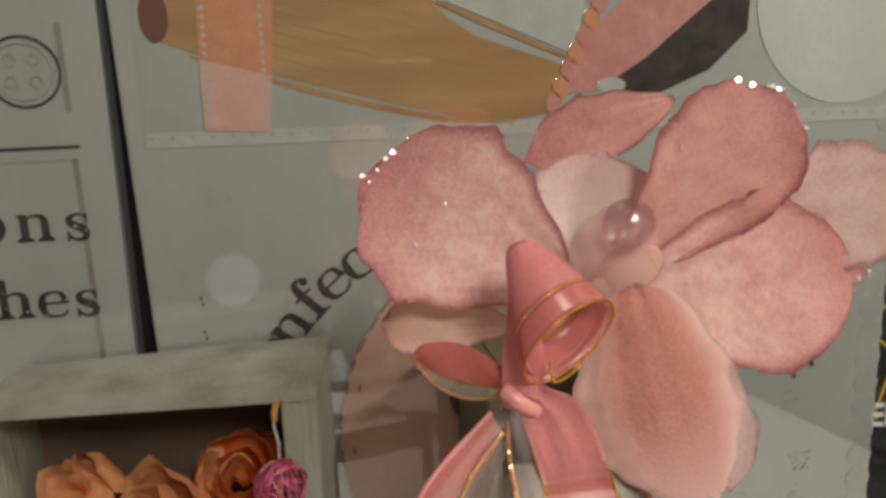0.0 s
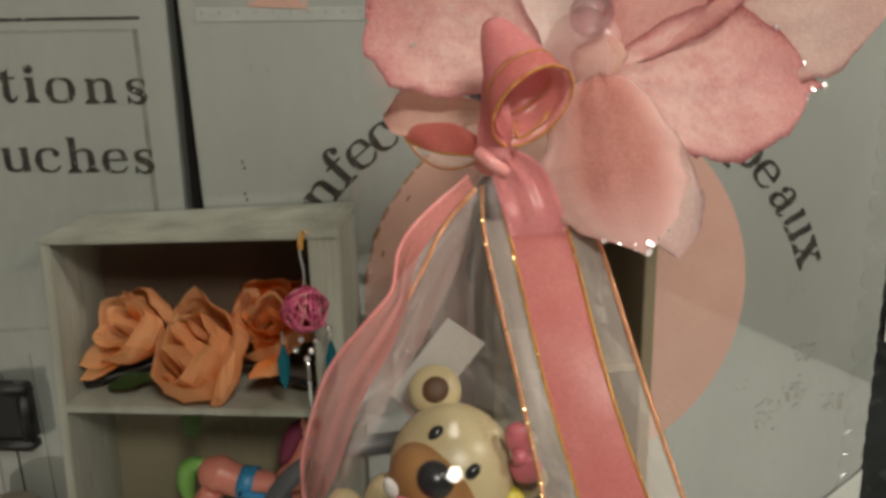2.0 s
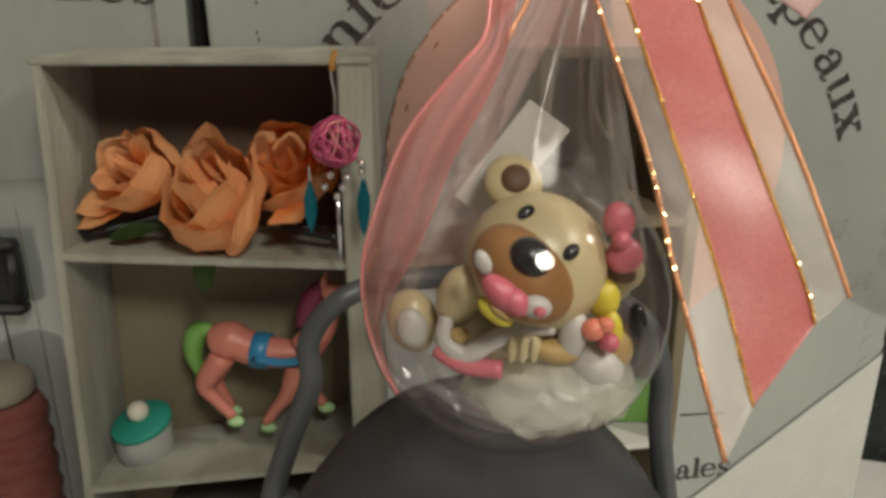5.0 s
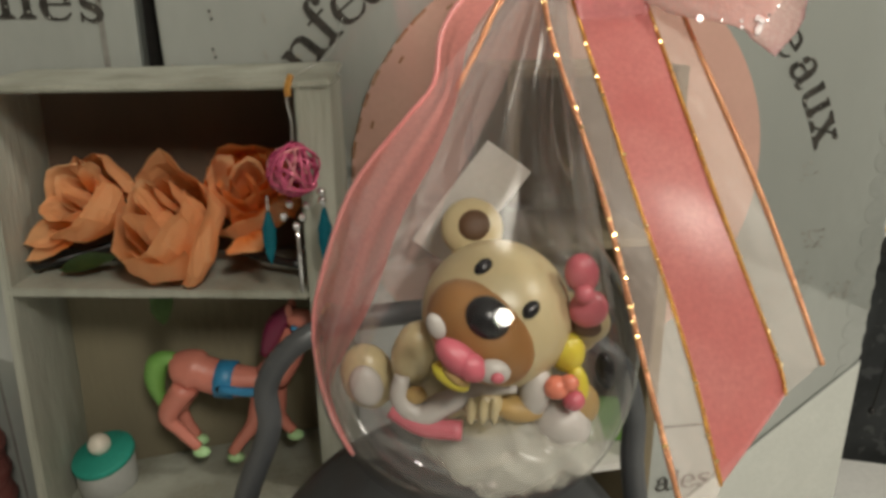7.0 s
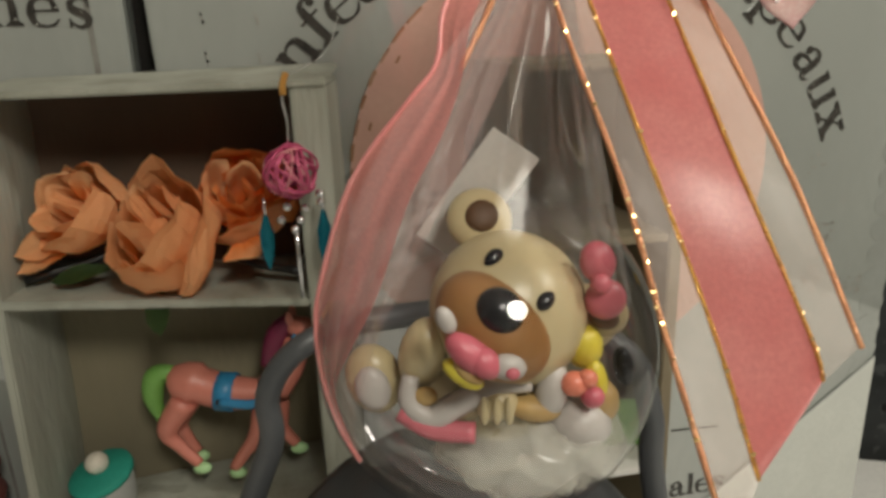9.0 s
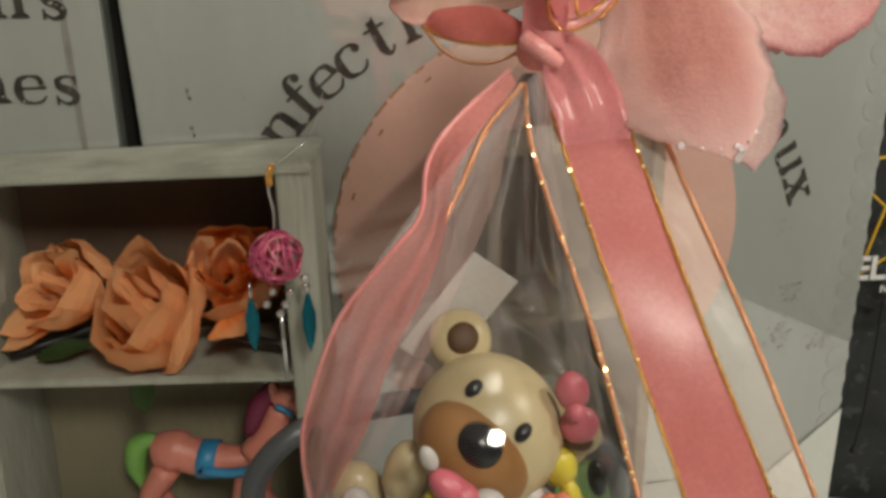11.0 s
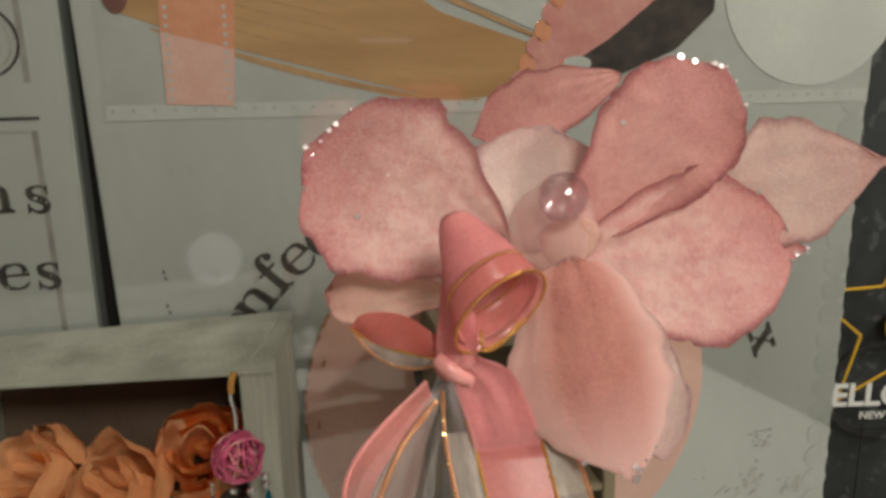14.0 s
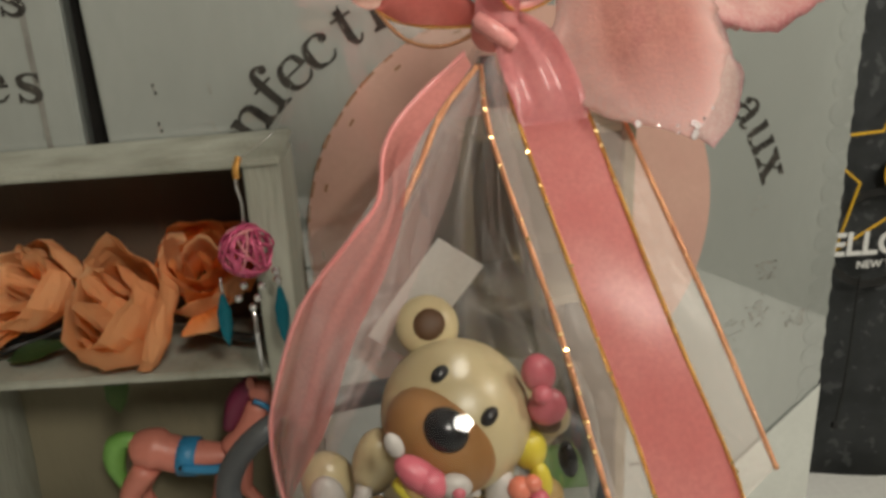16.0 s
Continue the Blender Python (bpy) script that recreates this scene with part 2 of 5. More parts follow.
CANDY = surface("pink_clay", (0.57, 0.12, 0.16), (0.62, 0.19, 0.22), 0.4, bump=0.05)
HOLLOW = surface("dark_brown_clay", (0.10, 0.048, 0.018), (0.08, 0.038, 0.014), 0.6, bump=0.03)
YELLOW = surface("yellow_clay", (0.66, 0.56, 0.05), (0.62, 0.52, 0.06), 0.4, bump=0.05)
CORAL = surface("coral_clay", (0.75, 0.22, 0.14), (0.78, 0.30, 0.22), 0.35, bump=0.05)
OCHRE = surface("ochre_clay", (0.42, 0.27, 0.09), (0.50, 0.34, 0.14), 0.5, bump=0.05)
PAPER = surface("white_paper", (0.648, 0.63, 0.594), (0.594, 0.585, 0.558), 0.7, bump=0.05)


def graded_paper(name, deep, pale, start, stop):
    """Crepe paper, deeper in colour towards the foot of the petal. Reads the petal's own UV map."""
    m, t, p = nodes_of(name)
    v = coords(t)
    uv = t.nodes.new("ShaderNodeTexCoord")
    sep = t.nodes.new("ShaderNodeSeparateXYZ")
    t.links.new(uv.outputs["UV"], sep.inputs[0])
    fade = t.nodes.new("ShaderNodeMapRange")
    fade.inputs[1].default_value, fade.inputs[2].default_value = start, stop
    cloud, grain = noise_out(t, v, 70.0, 5.0), noise_out(t, v, 600.0, 3.0)
    soft = t.nodes.new("ShaderNodeMath")
    soft.operation, soft.inputs[1].default_value = "MULTIPLY_ADD", 0.3
    t.links.new(cloud, soft.inputs[0])
    t.links.new(sep.outputs[1], soft.inputs[2])
    t.links.new(soft.outputs[0], fade.inputs[0])
    col = mixed(t, fade.outputs[0], deep, pale)
    t.links.new(col, p.inputs["Base Color"])
    p.inputs["Roughness"].default_value = 0.8
    bumped(t, p, grain, 0.2)
    light_through(t, p, col, 0.24)
    return m


PEACH = graded_paper("peach_paper", (1.0, 0.40, 0.11), (1.0, 0.61, 0.32), 0.30, 0.72)
ORANGE = graded_paper("orange_paper", (1.0, 0.28, 0.04), (1.0, 0.50, 0.19), 0.35, 0.95)
LEAF = surface("dark_leaf", (0.035, 0.07, 0.02), (0.06, 0.11, 0.03), 0.5, bump=0.2)
HORSE = surface("pink_vinyl", (0.608, 0.216, 0.16), (0.576, 0.192, 0.144), 0.4, 0, 40, 600, bump=0.03)
DARK_MANE = surface("dark_magenta_vinyl", (0.17, 0.012, 0.05), (0.13, 0.01, 0.04), 0.45, bump=0.1)
GREEN = surface("green_vinyl", (0.165, 0.375, 0.075), (0.21, 0.42, 0.105), 0.5, bump=0.1)
MINT = surface("mint_vinyl", (0.42, 0.66, 0.33), (0.38, 0.60, 0.30), 0.45, bump=0.05)
BLUE = surface("blue_vinyl", (0.0255, 0.187, 0.374), (0.034, 0.221, 0.408), 0.4, bump=0.05)
TEAL = surface("teal_felt", (0.015, 0.27, 0.203), (0.0225, 0.315, 0.24), 0.7, bump=0.3)
FILL = sheer("white_film", (0.84, 0.82, 0.72), 0.34, 0.2)
PEARL = surface("pearl", (0.78, 0.72, 0.62), (0.82, 0.78, 0.70), 0.12, 0.15, bump=0)
SILVER = surface("silver", (0.78, 0.78, 0.80), (0.7, 0.7, 0.72), 0.15, 1.0, bump=0)
FEATHER = surface("teal_enamel", (0.01, 0.20, 0.28), (0.02, 0.28, 0.36), 0.25, 0.3, bump=0.2)
MAGENTA = surface("magenta_wire", (0.50, 0.05, 0.16), (0.62, 0.14, 0.24), 0.3, 0.3, bump=0.1)
PINK_WIRE = surface("pale_pink_wire", (0.66, 0.30, 0.30), (0.62, 0.22, 0.26), 0.35, 0.3, bump=0.1)
GLASS_WHITE = surface("frosted_glass", (0.385, 0.392, 0.371), (0.336, 0.343, 0.329), 0.25, bump=0.02)
# red lowered to hold the shade that the shelf throws on the roll
RED_YARN = surface("red_yarn", (0.18, 0.042, 0.036), (0.235, 0.085, 0.07), 0.85, 0, 60, 500, (1, 1, 4), 0.6)
CREAM_FELT = surface("cream_felt", (0.286, 0.252, 0.204), (0.252, 0.217, 0.174), 0.9, bump=0.4)
BLACK_PLASTIC = surface("black_plastic", (0.009, 0.009, 0.009), (0.014, 0.014, 0.014), 0.45, bump=0.05)
DARK_CLOTH = surface("dark_grey_cloth", (0.088, 0.094, 0.098), (0.054, 0.058, 0.061), 0.95, 0, 30, 700, bump=0.5, spots=((0.14, 0.147, 0.153), 90, 0.6))
SUN_YELLOW = surface("yellow_transfer", (0.75, 0.45, 0.02), (0.70, 0.40, 0.03), 0.6, bump=0.1)
CHALK = surface("white_transfer", (0.72, 0.72, 0.70), (0.62, 0.62, 0.60), 0.6, bump=0.1)
TABLE = surface("pale_table", (0.90, 0.90, 0.87), (0.86, 0.86, 0.82), 0.5, 0, 8, 200, bump=0.04)
WALL = surface("room_wall", (0.74, 0.71, 0.66), (0.68, 0.65, 0.60), 0.9, 0, 4, 120, bump=0.1)


# building helpers
def thing(name, m, label, category, group="", kind=""):
    ob = new(name)
    ob.matrix_basis = m
    ob.empty_display_size = 0.01
    return tagged(ob, label, category, group, kind)


def root_of(ob):
    return root_of(ob.parent) if ob.parent else ob


def mesh_of(name, bm, mats, smooth=True):
    for f in bm.faces:
        f.smooth = smooth
    me = bpy.data.meshes.new(name)
    bm.to_mesh(me)
    bm.free()
    for m in mats if isinstance(mats, (list, tuple)) else [mats]:
        me.materials.append(m)
    return me


def part(name, bm, material, parent, label="", placed=False, smooth=True):
    """One mesh object under a thing or part. placed: the bmesh is in world metres."""
    if placed:
        bm.transform(root_of(parent).matrix_basis.inverted())
    ob = new(name, mesh_of(name, bm, material, smooth))
    ob.parent = parent
    return tagged(ob, label)


def solo(name, bm, material, label, category, group="", kind="", smooth=True):
    return tagged(new(name, mesh_of(name, bm, material, smooth)), label, category, group, kind)


def box(bm, lo, hi, bevel=0.0, index=0):
    vs = bmesh.ops.create_cube(bm, size=1)["verts"]
    lo, hi = Vector(lo), Vector(hi)
    for v in vs:
        v.co = Vector([lo[k] + (v.co[k] + 0.5) * (hi[k] - lo[k]) for k in range(3)])
    fs = {f for v in vs for f in v.link_faces}
    for f in fs:
        f.material_index = index
    if bevel:
        bmesh.ops.bevel(bm, geom=list({e for f in fs for e in f.edges}), offset=bevel, segments=2, affect="EDGES")
    return bm


def ball(bm, c, r, m=None, index=0, u=20, v=12):
    """An ellipsoid at c with radii r, turned by m."""
    r = (r, r, r) if isinstance(r, (int, float)) else r
    k = Matrix.Translation(c) @ (m.to_4x4() if m else Matrix()) @ Matrix.Diagonal((*r, 1))
    made = bmesh.ops.create_uvsphere(bm, u_segments=u, v_segments=v, radius=1, matrix=k)["verts"]
    for f in {f for w in made for f in w.link_faces}:
        f.material_index = index
    return bm


def glide(points, n):
    """n + 1 points of a Catmull-Rom curve through the given ones."""
    p = [Vector(q) for q in points]
    p = [p[0] * 2 - p[1]] + p + [p[-1] * 2 - p[-2]]
    out = []
    for i in range(n + 1):
        s = i / n * (len(p) - 3)
        k = min(int(s), len(p) - 4)
        f = s - k
        a, b, c, d = p[k:k + 4]
        out.append(0.5 * ((2 * b) + (c - a) * f + (2 * a - 5 * b + 4 * c - d) * f * f + (3 * b - a - 3 * c + d) * f ** 3))
    return out


def tube(bm, path, radius, sides=8, index=0):
    """A closed tube along path; radius is a number or a function of 0..1."""
    rings, n = [], len(path)
    side = None
    for i, p in enumerate(path):
        d = (path[min(i + 1, n - 1)] - path[max(i - 1, 0)]).normalized()
        ref = side if side is not None and abs(side.dot(d)) < 0.95 else (Vector((0, 0, 1)) if abs(d.z) < 0.9 else Vector((1, 0, 0)))
        side = (ref - d * ref.dot(d)).normalized()
        up = d.cross(side)
        r = radius(i / (n - 1)) if callable(radius) else radius
        rings.append([bm.verts.new(p + r * (math.cos(a) * side + math.sin(a) * up)) for a in [2 * math.pi * k / sides for k in range(sides)]])
    fs = []
    for a, b in zip(rings, rings[1:]):
        for k in range(sides):
            fs.append(bm.faces.new((a[k], a[(k + 1) % sides], b[(k + 1) % sides], b[k])))
    fs += [bm.faces.new(rings[0][::-1]), bm.faces.new(rings[-1])]
    for f in fs:
        f.material_index = index
    return bm


def lathe(bm, profile, c, n=40, index=0):
    """Turns (radius, height) pairs round the upright axis at c."""
    rings = [[bm.verts.new((c[0] + r * math.cos(a), c[1] + r * math.sin(a), c[2] + z)) for a in [2 * math.pi * k / n for k in range(n)]] for r, z in profile]
    for a, b in zip(rings, rings[1:]):
        for k in range(n):
            bm.faces.new((a[k], a[(k + 1) % n], b[(k + 1) % n], b[k])).material_index = index
    return bm


def prism(bm, outline, y0, y1):
    """A flat piece in the x-z plane between depths y0 and y1."""
    a = [bm.verts.new((x, y0, z)) for x, z in outline]
    b = [bm.verts.new((x, y1, z)) for x, z in outline]
    n = len(a)
    bm.faces.new(a)
    bm.faces.new(b[::-1])
    for k in range(n):
        bm.faces.new((a[k], b[k], b[(k + 1) % n], a[(k + 1) % n]))
    bmesh.ops.recalc_face_normals(bm, faces=bm.faces)
    return bm


def disc(c, r, n=48, a0=0.0, a1=2 * math.pi, r2=None):
    r2 = r if r2 is None else r2
    return [(c[0] + r * math.cos(a0 + (a1 - a0) * k / n), c[1] + r2 * math.sin(a0 + (a1 - a0) * k / n)) for k in range(n)]


def ring_strip(bm, c, r0, r1, y0, y1, a0, a1, n=24):
    """A flat arc of a ring, in one piece."""
    closed = a1 - a0 > 6.28
    rows = []
    for k in range(n if closed else n + 1):
        a = a0 + (a1 - a0) * k / n
        rows.append([bm.verts.new((c[0] + r * math.cos(a), y, c[1] + r * math.sin(a))) for r, y in ((r0, y0), (r1, y0), (r1, y1), (r0, y1))])
    pairs = list(zip(rows, rows[1:])) + ([(rows[-1], rows[0])] if closed else [])
    for a, b in pairs:
        for k in range(4):
            bm.faces.new((a[k], a[(k + 1) % 4], b[(k + 1) % 4], b[k]))
    if not closed:
        bm.faces.new(rows[0])
        bm.faces.new(rows[-1][::-1])
    bmesh.ops.recalc_face_normals(bm, faces=bm.faces)
    return bm


def sheet(bm, rows, thick=0.0, index=0):
    """A skin through rows of points; with UVs (x: 0 middle to 1 rim, y: 0 base to 1 tip)."""
    uv = bm.loops.layers.uv.verify()
    n, m = len(rows), len(rows[0])
    grid = [[bm.verts.new(p) for p in row] for row in rows]
    fs = []
    for i in range(n - 1):
        for j in range(m - 1):
            f = bm.faces.new((grid[i][j], grid[i][j + 1], grid[i + 1][j + 1], grid[i + 1][j]))
            f.material_index = index
            for loop, (a, b) in zip(f.loops, ((i, j), (i, j + 1), (i + 1, j + 1), (i + 1, j))):
                loop[uv].uv = (abs(2 * b / (m - 1) - 1), a / (n - 1))
            fs.append(f)
    if thick:
        bmesh.ops.solidify(bm, geom=fs, thickness=thick)
    return bm


def petal(bm, base, tip, width, facing, cup=0.25, belly=0.55, curl=0.0, ruffle=0.0, seed=0, thick=0.0005, point=0.5, n=32, m=17, index=0, foot_round=0.6):
    """A petal from base to tip, width wide, its face turned to facing. belly: where it is widest; cup: hollow; curl: tip bent back; point: bluntness of the tip."""
    base, tip = Vector(base), Vector(tip)
    along = tip - base
    length = along.length
    d = along.normalized()
    f = Vector(facing)
    f = (f - d * f.dot(d)).normalized()
    s = d.cross(f)
    rnd = random.Random(seed)
    ph = [rnd.uniform(0, 6.28) for _ in range(3)]
    rows = []
    for i in range(n):
        t = 1 - (1 - i / (n - 1)) ** 1.5
        w = width * 0.5 * ((t / belly) ** foot_round if t < belly else max(0.0, 1 - ((t - belly) / (1 - belly)) ** 2.4) ** point)
        w = max(w, width * 0.035)
        row = []
        for j in range(m):
            u = 2 * j / (m - 1) - 1
            wave = ruffle * abs(u) ** 2 * (math.sin(9 * t + ph[0]) + 0.6 * math.sin(17 * t + ph[1] + 2 * u))
            h = cup * w * u * u + wave * width * 0.5 - curl * length * t * t + 0.012 * width * math.sin(14 * u + ph[2]) * (1 - t)
            jag = 1 + 0.042 * abs(u) * math.sin(23 * t + ph[1]) + 0.018 * abs(u) * math.sin(61 * t + ph[2])
            row.append(base + d * (length * t * (1 - 0.06 * u * u * (1 if t > belly else 0))) + s * (w * u * jag) + f * h)
        rows.append(row)
    return sheet(bm, rows, thick, index)


def lettering(text, size, heavy=0.0):
    """A flat mesh of the built-in font, as a bmesh in the x-z plane, its foot on z = 0, centred in x."""
    c = bpy.data.curves.new("text", "FONT")
    c.body, c.size, c.align_x, c.offset, c.extrude = text, size, "CENTER", heavy, 0.0001
    ob = bpy.data.objects.new("text", c)
    me = bpy.data.meshes.new_from_object(ob)
    bm = bmesh.new()
    bm.from_mesh(me)
    bpy.data.objects.remove(ob)
    bpy.data.curves.remove(c)
    bpy.data.meshes.remove(me)
    bm.transform(Matrix.Rotation(math.pi / 2, 4, "X"))
    return bm

# room that closes the place
TABLE_Z = -0.19


def room():
    bm = box(bmesh.new(), (-1.6, -2.2, -0.97), (1.6, 1.4, -0.94))
    solo("floor", bm, surface("floor_wood", (0.24, 0.16, 0.10), (0.18, 0.12, 0.07), 0.5, 0, 5, 120, (0.2, 2, 1), 0.1), "plain brown floor of the room", "floor", kind="structure", smooth=False)
    bm = box(bmesh.new(), (-1.6, -2.2, 1.5), (1.6, 1.4, 1.53))
    solo("ceiling", bm, WALL, "plain pale ceiling of the room", "ceiling", kind="structure", smooth=False)
    for name, lo, hi in (("wall_north", (-1.6, 1.4, -0.97), (1.6, 1.45, 1.53)), ("wall_south", (-1.6, -2.25, -0.97), (1.6, -2.2, 1.53)),
                         ("wall_west", (-1.65, -2.25, -0.97), (-1.6, 1.45, 1.53)), ("wall_east", (1.6, -2.25, -0.97), (1.65, 1.45, 1.53))):
        solo(name, box(bmesh.new(), lo, hi), WALL, "plain pale wall of the room", "wall", kind="structure", smooth=False)


room()


def table():
    root = thing("table", pose(0, 0.3, TABLE_Z), "pale matt table under the small shelf and chair", "table")
    part("tabletop", box(bmesh.new(), (-0.9, -1.55, -0.03), (0.73, 0.5, 0), 0.003), TABLE, root, smooth=False)
    for x in (-0.85, 0.68):
        for y in (-1.50, 0.45):
            part("leg", box(bmesh.new(), (x - 0.02, y - 0.02, -0.75), (x + 0.02, y + 0.02, -0.03), 0.002), TABLE, root, smooth=False)


table()

# printed boards behind everything; x runs along the board, -y is its face
BOARD = pose(-0.149, 0.335, 0, 0, 0, 10.7)
BOARD_DEPTH = 0.02


def print_on(root, name, outline, material, lift, label=""):
    return part(name, prism(bmesh.new(), outline, -lift, -lift + 0.0003), material, root, label, smooth=False)


# slab-serif letters, drawn on an em of 1 with the small letters 0.5 high
def stroke(points, widths, n=22):
    """A pen stroke of changing width, as an outline."""
    path = glide([(x, 0, z) for x, z in points], n)
    left, right = [], []
    for i, p in enumerate(path):
        d = (path[min(i + 1, n)] - path[max(i - 1, 0)]).normalized()
        s = i / n * (len(widths) - 1)
        k = min(int(s), len(widths) - 2)
        w = 0.5 * (widths[k] + (widths[k + 1] - widths[k]) * (s - k))
        left.append((p.x - d.z * w, p.z + d.x * w))
        right.append((p.x + d.z * w, p.z - d.x * w))
    return left + right[::-1]


def bar(x0, z0, x1, z1):
    return [(x0, z0), (x1, z0), (x1, z1), (x0, z1)]


def foot(x, z, half=0.14):
    """A bracketed slab; z is its outer edge, 0 or below for feet."""
    up = 0.05 if z <= 0 else -0.05
    return [(x - half, z), (x + half, z), (x + half, z + 0.7 * up), (x + 0.07, z + 1.7 * up), (x - 0.07, z + 1.7 * up), (x - half, z + 0.7 * up)]


def flag(x, z):
    return [(x - 0.16, z), (x, z), (x, z - 0.1), (x - 0.06, z - 0.08), (x - 0.16, z - 0.04)]


def stem(x, z0, z1):
    return bar(x - 0.068, z0, x + 0.068, z1)


ROUND = ([(0.0, 0.49), (-0.17, 0.43), (-0.22, 0.25), (-0.17, 0.07), (0.0, 0.01)], (0.035, 0.09, 0.15, 0.09, 0.035))


def mirrored(outline, c=0.0):
    return [(2 * c - x, z) for x, z in outline]


def turned_over(outline):
    return [(-x, 0.5 - z) for x, z in outline]


ARCH = stroke([(-0.17, 0.34), (-0.08, 0.45), (0.04, 0.475), (0.15, 0.42), (0.17, 0.3)], (0.03, 0.04, 0.06, 0.11, 0.136))
HALF = stroke(*ROUND)
GLYPHS = {  # outlines, and the advance
    "o": ([HALF, mirrored(HALF)], 0.60),
    "c": ([HALF, stroke([(0.0, 0.49), (0.1, 0.46), (0.16, 0.40)], (0.035, 0.06, 0.07)), disc((0.14, 0.385), 0.068, 16), stroke([(0.0, 0.01), (0.12, 0.04), (0.2, 0.13)], (0.035, 0.05, 0.03))], 0.54),
    "e": ([HALF, stroke([(0.0, 0.49), (0.13, 0.44), (0.185, 0.27)], (0.035, 0.08, 0.11)), bar(-0.17, 0.255, 0.235, 0.293), stroke([(0.0, 0.01), (0.13, 0.04), (0.22, 0.13)], (0.035, 0.05, 0.03))], 0.57),
    "n": ([stem(-0.18, 0, 0.49), ARCH, stem(0.17, 0, 0.32), foot(-0.18, 0), foot(0.17, 0), flag(-0.12, 0.5)], 0.71),
    "h": ([stem(-0.18, 0, 0.73), ARCH, stem(0.17, 0, 0.32), foot(-0.18, 0), foot(0.17, 0), flag(-0.12, 0.74)], 0.71),
    "u": ([turned_over(ARCH), stem(-0.17, 0.18, 0.49), stem(0.18, 0, 0.49), flag(-0.11, 0.5), flag(0.24, 0.5), mirrored(flag(-0.12, 0.09), 0.0)], 0.71),
    "i": ([stem(0, 0, 0.49), foot(0, 0), flag(0.06, 0.5), disc((0, 0.66), 0.088, 18)], 0.36),
    "l": ([stem(0, 0, 0.73), foot(0, 0), flag(0.06, 0.74)], 0.36),
    "t": ([stem(0, 0.1, 0.6), bar(-0.17, 0.455, 0.19, 0.5), stroke([(-0.0, 0.14), (0.05, 0.03), (0.13, 0.03), (0.2, 0.12)], (0.136, 0.09, 0.05, 0.03)), [(-0.068, 0.5), (0.068, 0.5), (0.068, 0.66)]], 0.44),
    "f": ([stem(0, 0, 0.58), foot(0, 0, 0.17), bar(-0.16, 0.455, 0.19, 0.5), stroke([(0.0, 0.55), (0.03, 0.68), (0.12, 0.725), (0.21, 0.68)], (0.136, 0.1, 0.05, 0.05)), disc((0.2, 0.635), 0.068, 16)], 0.46),
    "s": ([stroke([(0.155, 0.40), (0.09, 0.475), (-0.04, 0.48), (-0.135, 0.41), (-0.10, 0.31), (0.05, 0.235), (0.135, 0.14), (0.09, 0.04), (-0.04, 0.015), (-0.17, 0.11)], (0.03, 0.04, 0.05, 0.11, 0.135, 0.145, 0.135, 0.10, 0.05, 0.03), 40), bar(0.135, 0.34, 0.175, 0.5), bar(-0.19, 0.0, -0.15, 0.165)], 0.50),
    "a": ([stem(0.12, 0.07, 0.36), stroke([(-0.16, 0.38), (-0.06, 0.48), (0.06, 0.475), (0.12, 0.36)], (0.05, 0.05, 0.07, 0.136)), disc((-0.145, 0.365), 0.066, 16), stroke([(0.1, 0.29), (-0.05, 0.265), (-0.17, 0.2), (-0.175, 0.09), (-0.09, 0.02), (0.02, 0.04), (0.1, 0.13)], (0.03, 0.045, 0.09, 0.13, 0.08, 0.045, 0.03)), stroke([(0.12, 0.1), (0.16, 0.02), (0.24, 0.02), (0.28, 0.08)], (0.136, 0.09, 0.045, 0.025))], 0.60),
    "p": ([stem(-0.2, -0.22, 0.49), foot(-0.2, -0.22), flag(-0.14, 0.5), mirrored(HALF, 0.015), stroke([(0.03, 0.49), (-0.08, 0.46), (-0.14, 0.38)], (0.035, 0.04, 0.03)), stroke([(0.03, 0.01), (-0.08, 0.04), (-0.14, 0.12)], (0.035, 0.04, 0.03))], 0.66),
    "x": ([[(-0.25, 0.48), (-0.07, 0.48), (0.25, 0.02), (0.07, 0.02)], [(0.15, 0.48), (0.2, 0.48), (-0.15, 0.02), (-0.2, 0.02)], foot(-0.17, 0, 0.12), foot(0.17, 0, 0.14), foot(-0.17, 0.5, 0.14), foot(0.17, 0.5, 0.12)], 0.64),
    "C": ([stroke([(0.02, 0.72), (-0.22, 0.64), (-0.29, 0.36), (-0.22, 0.08), (0.02, 0.0)], (0.04, 0.12, 0.17, 0.12, 0.04)), stroke([(0.02, 0.72), (0.17, 0.67), (0.25, 0.5)], (0.04, 0.05, 0.03)), stroke([(0.02, 0.0), (0.18, 0.05), (0.27, 0.2)], (0.04, 0.05, 0.03)), bar(0.225, 0.48, 0.265, 0.74)], 0.74),
}


def slab_letter(ch, size):
    bm = bmesh.new()
    for k, outline in enumerate(GLYPHS[ch][0]):
        one = prism(bmesh.new(), [(x * size, z * size) for x, z in outline], -0.00003 * k, 0.0002)
        me = bpy.data.meshes.new("letter")
        one.to_mesh(me)
        one.free()
        bm.from_mesh(me)
        bpy.data.meshes.remove(me)
    return bm


def letters(root, text, x0, z, size, track=1.0, slope=0.0):
    """A line of letters whose first one is centred on x0."""
    x = x0
    for k, ch in enumerate(text):
        if k:
            x += 0.5 * size * track * (GLYPHS[text[k - 1]][1] + GLYPHS[ch][1])
        bm = slab_letter(ch, size)
        bm.transform(Matrix.Translation((x, -0.0006, z + slope * (x - x0))))
        part("letter", bm, INK, root, smooth=False)


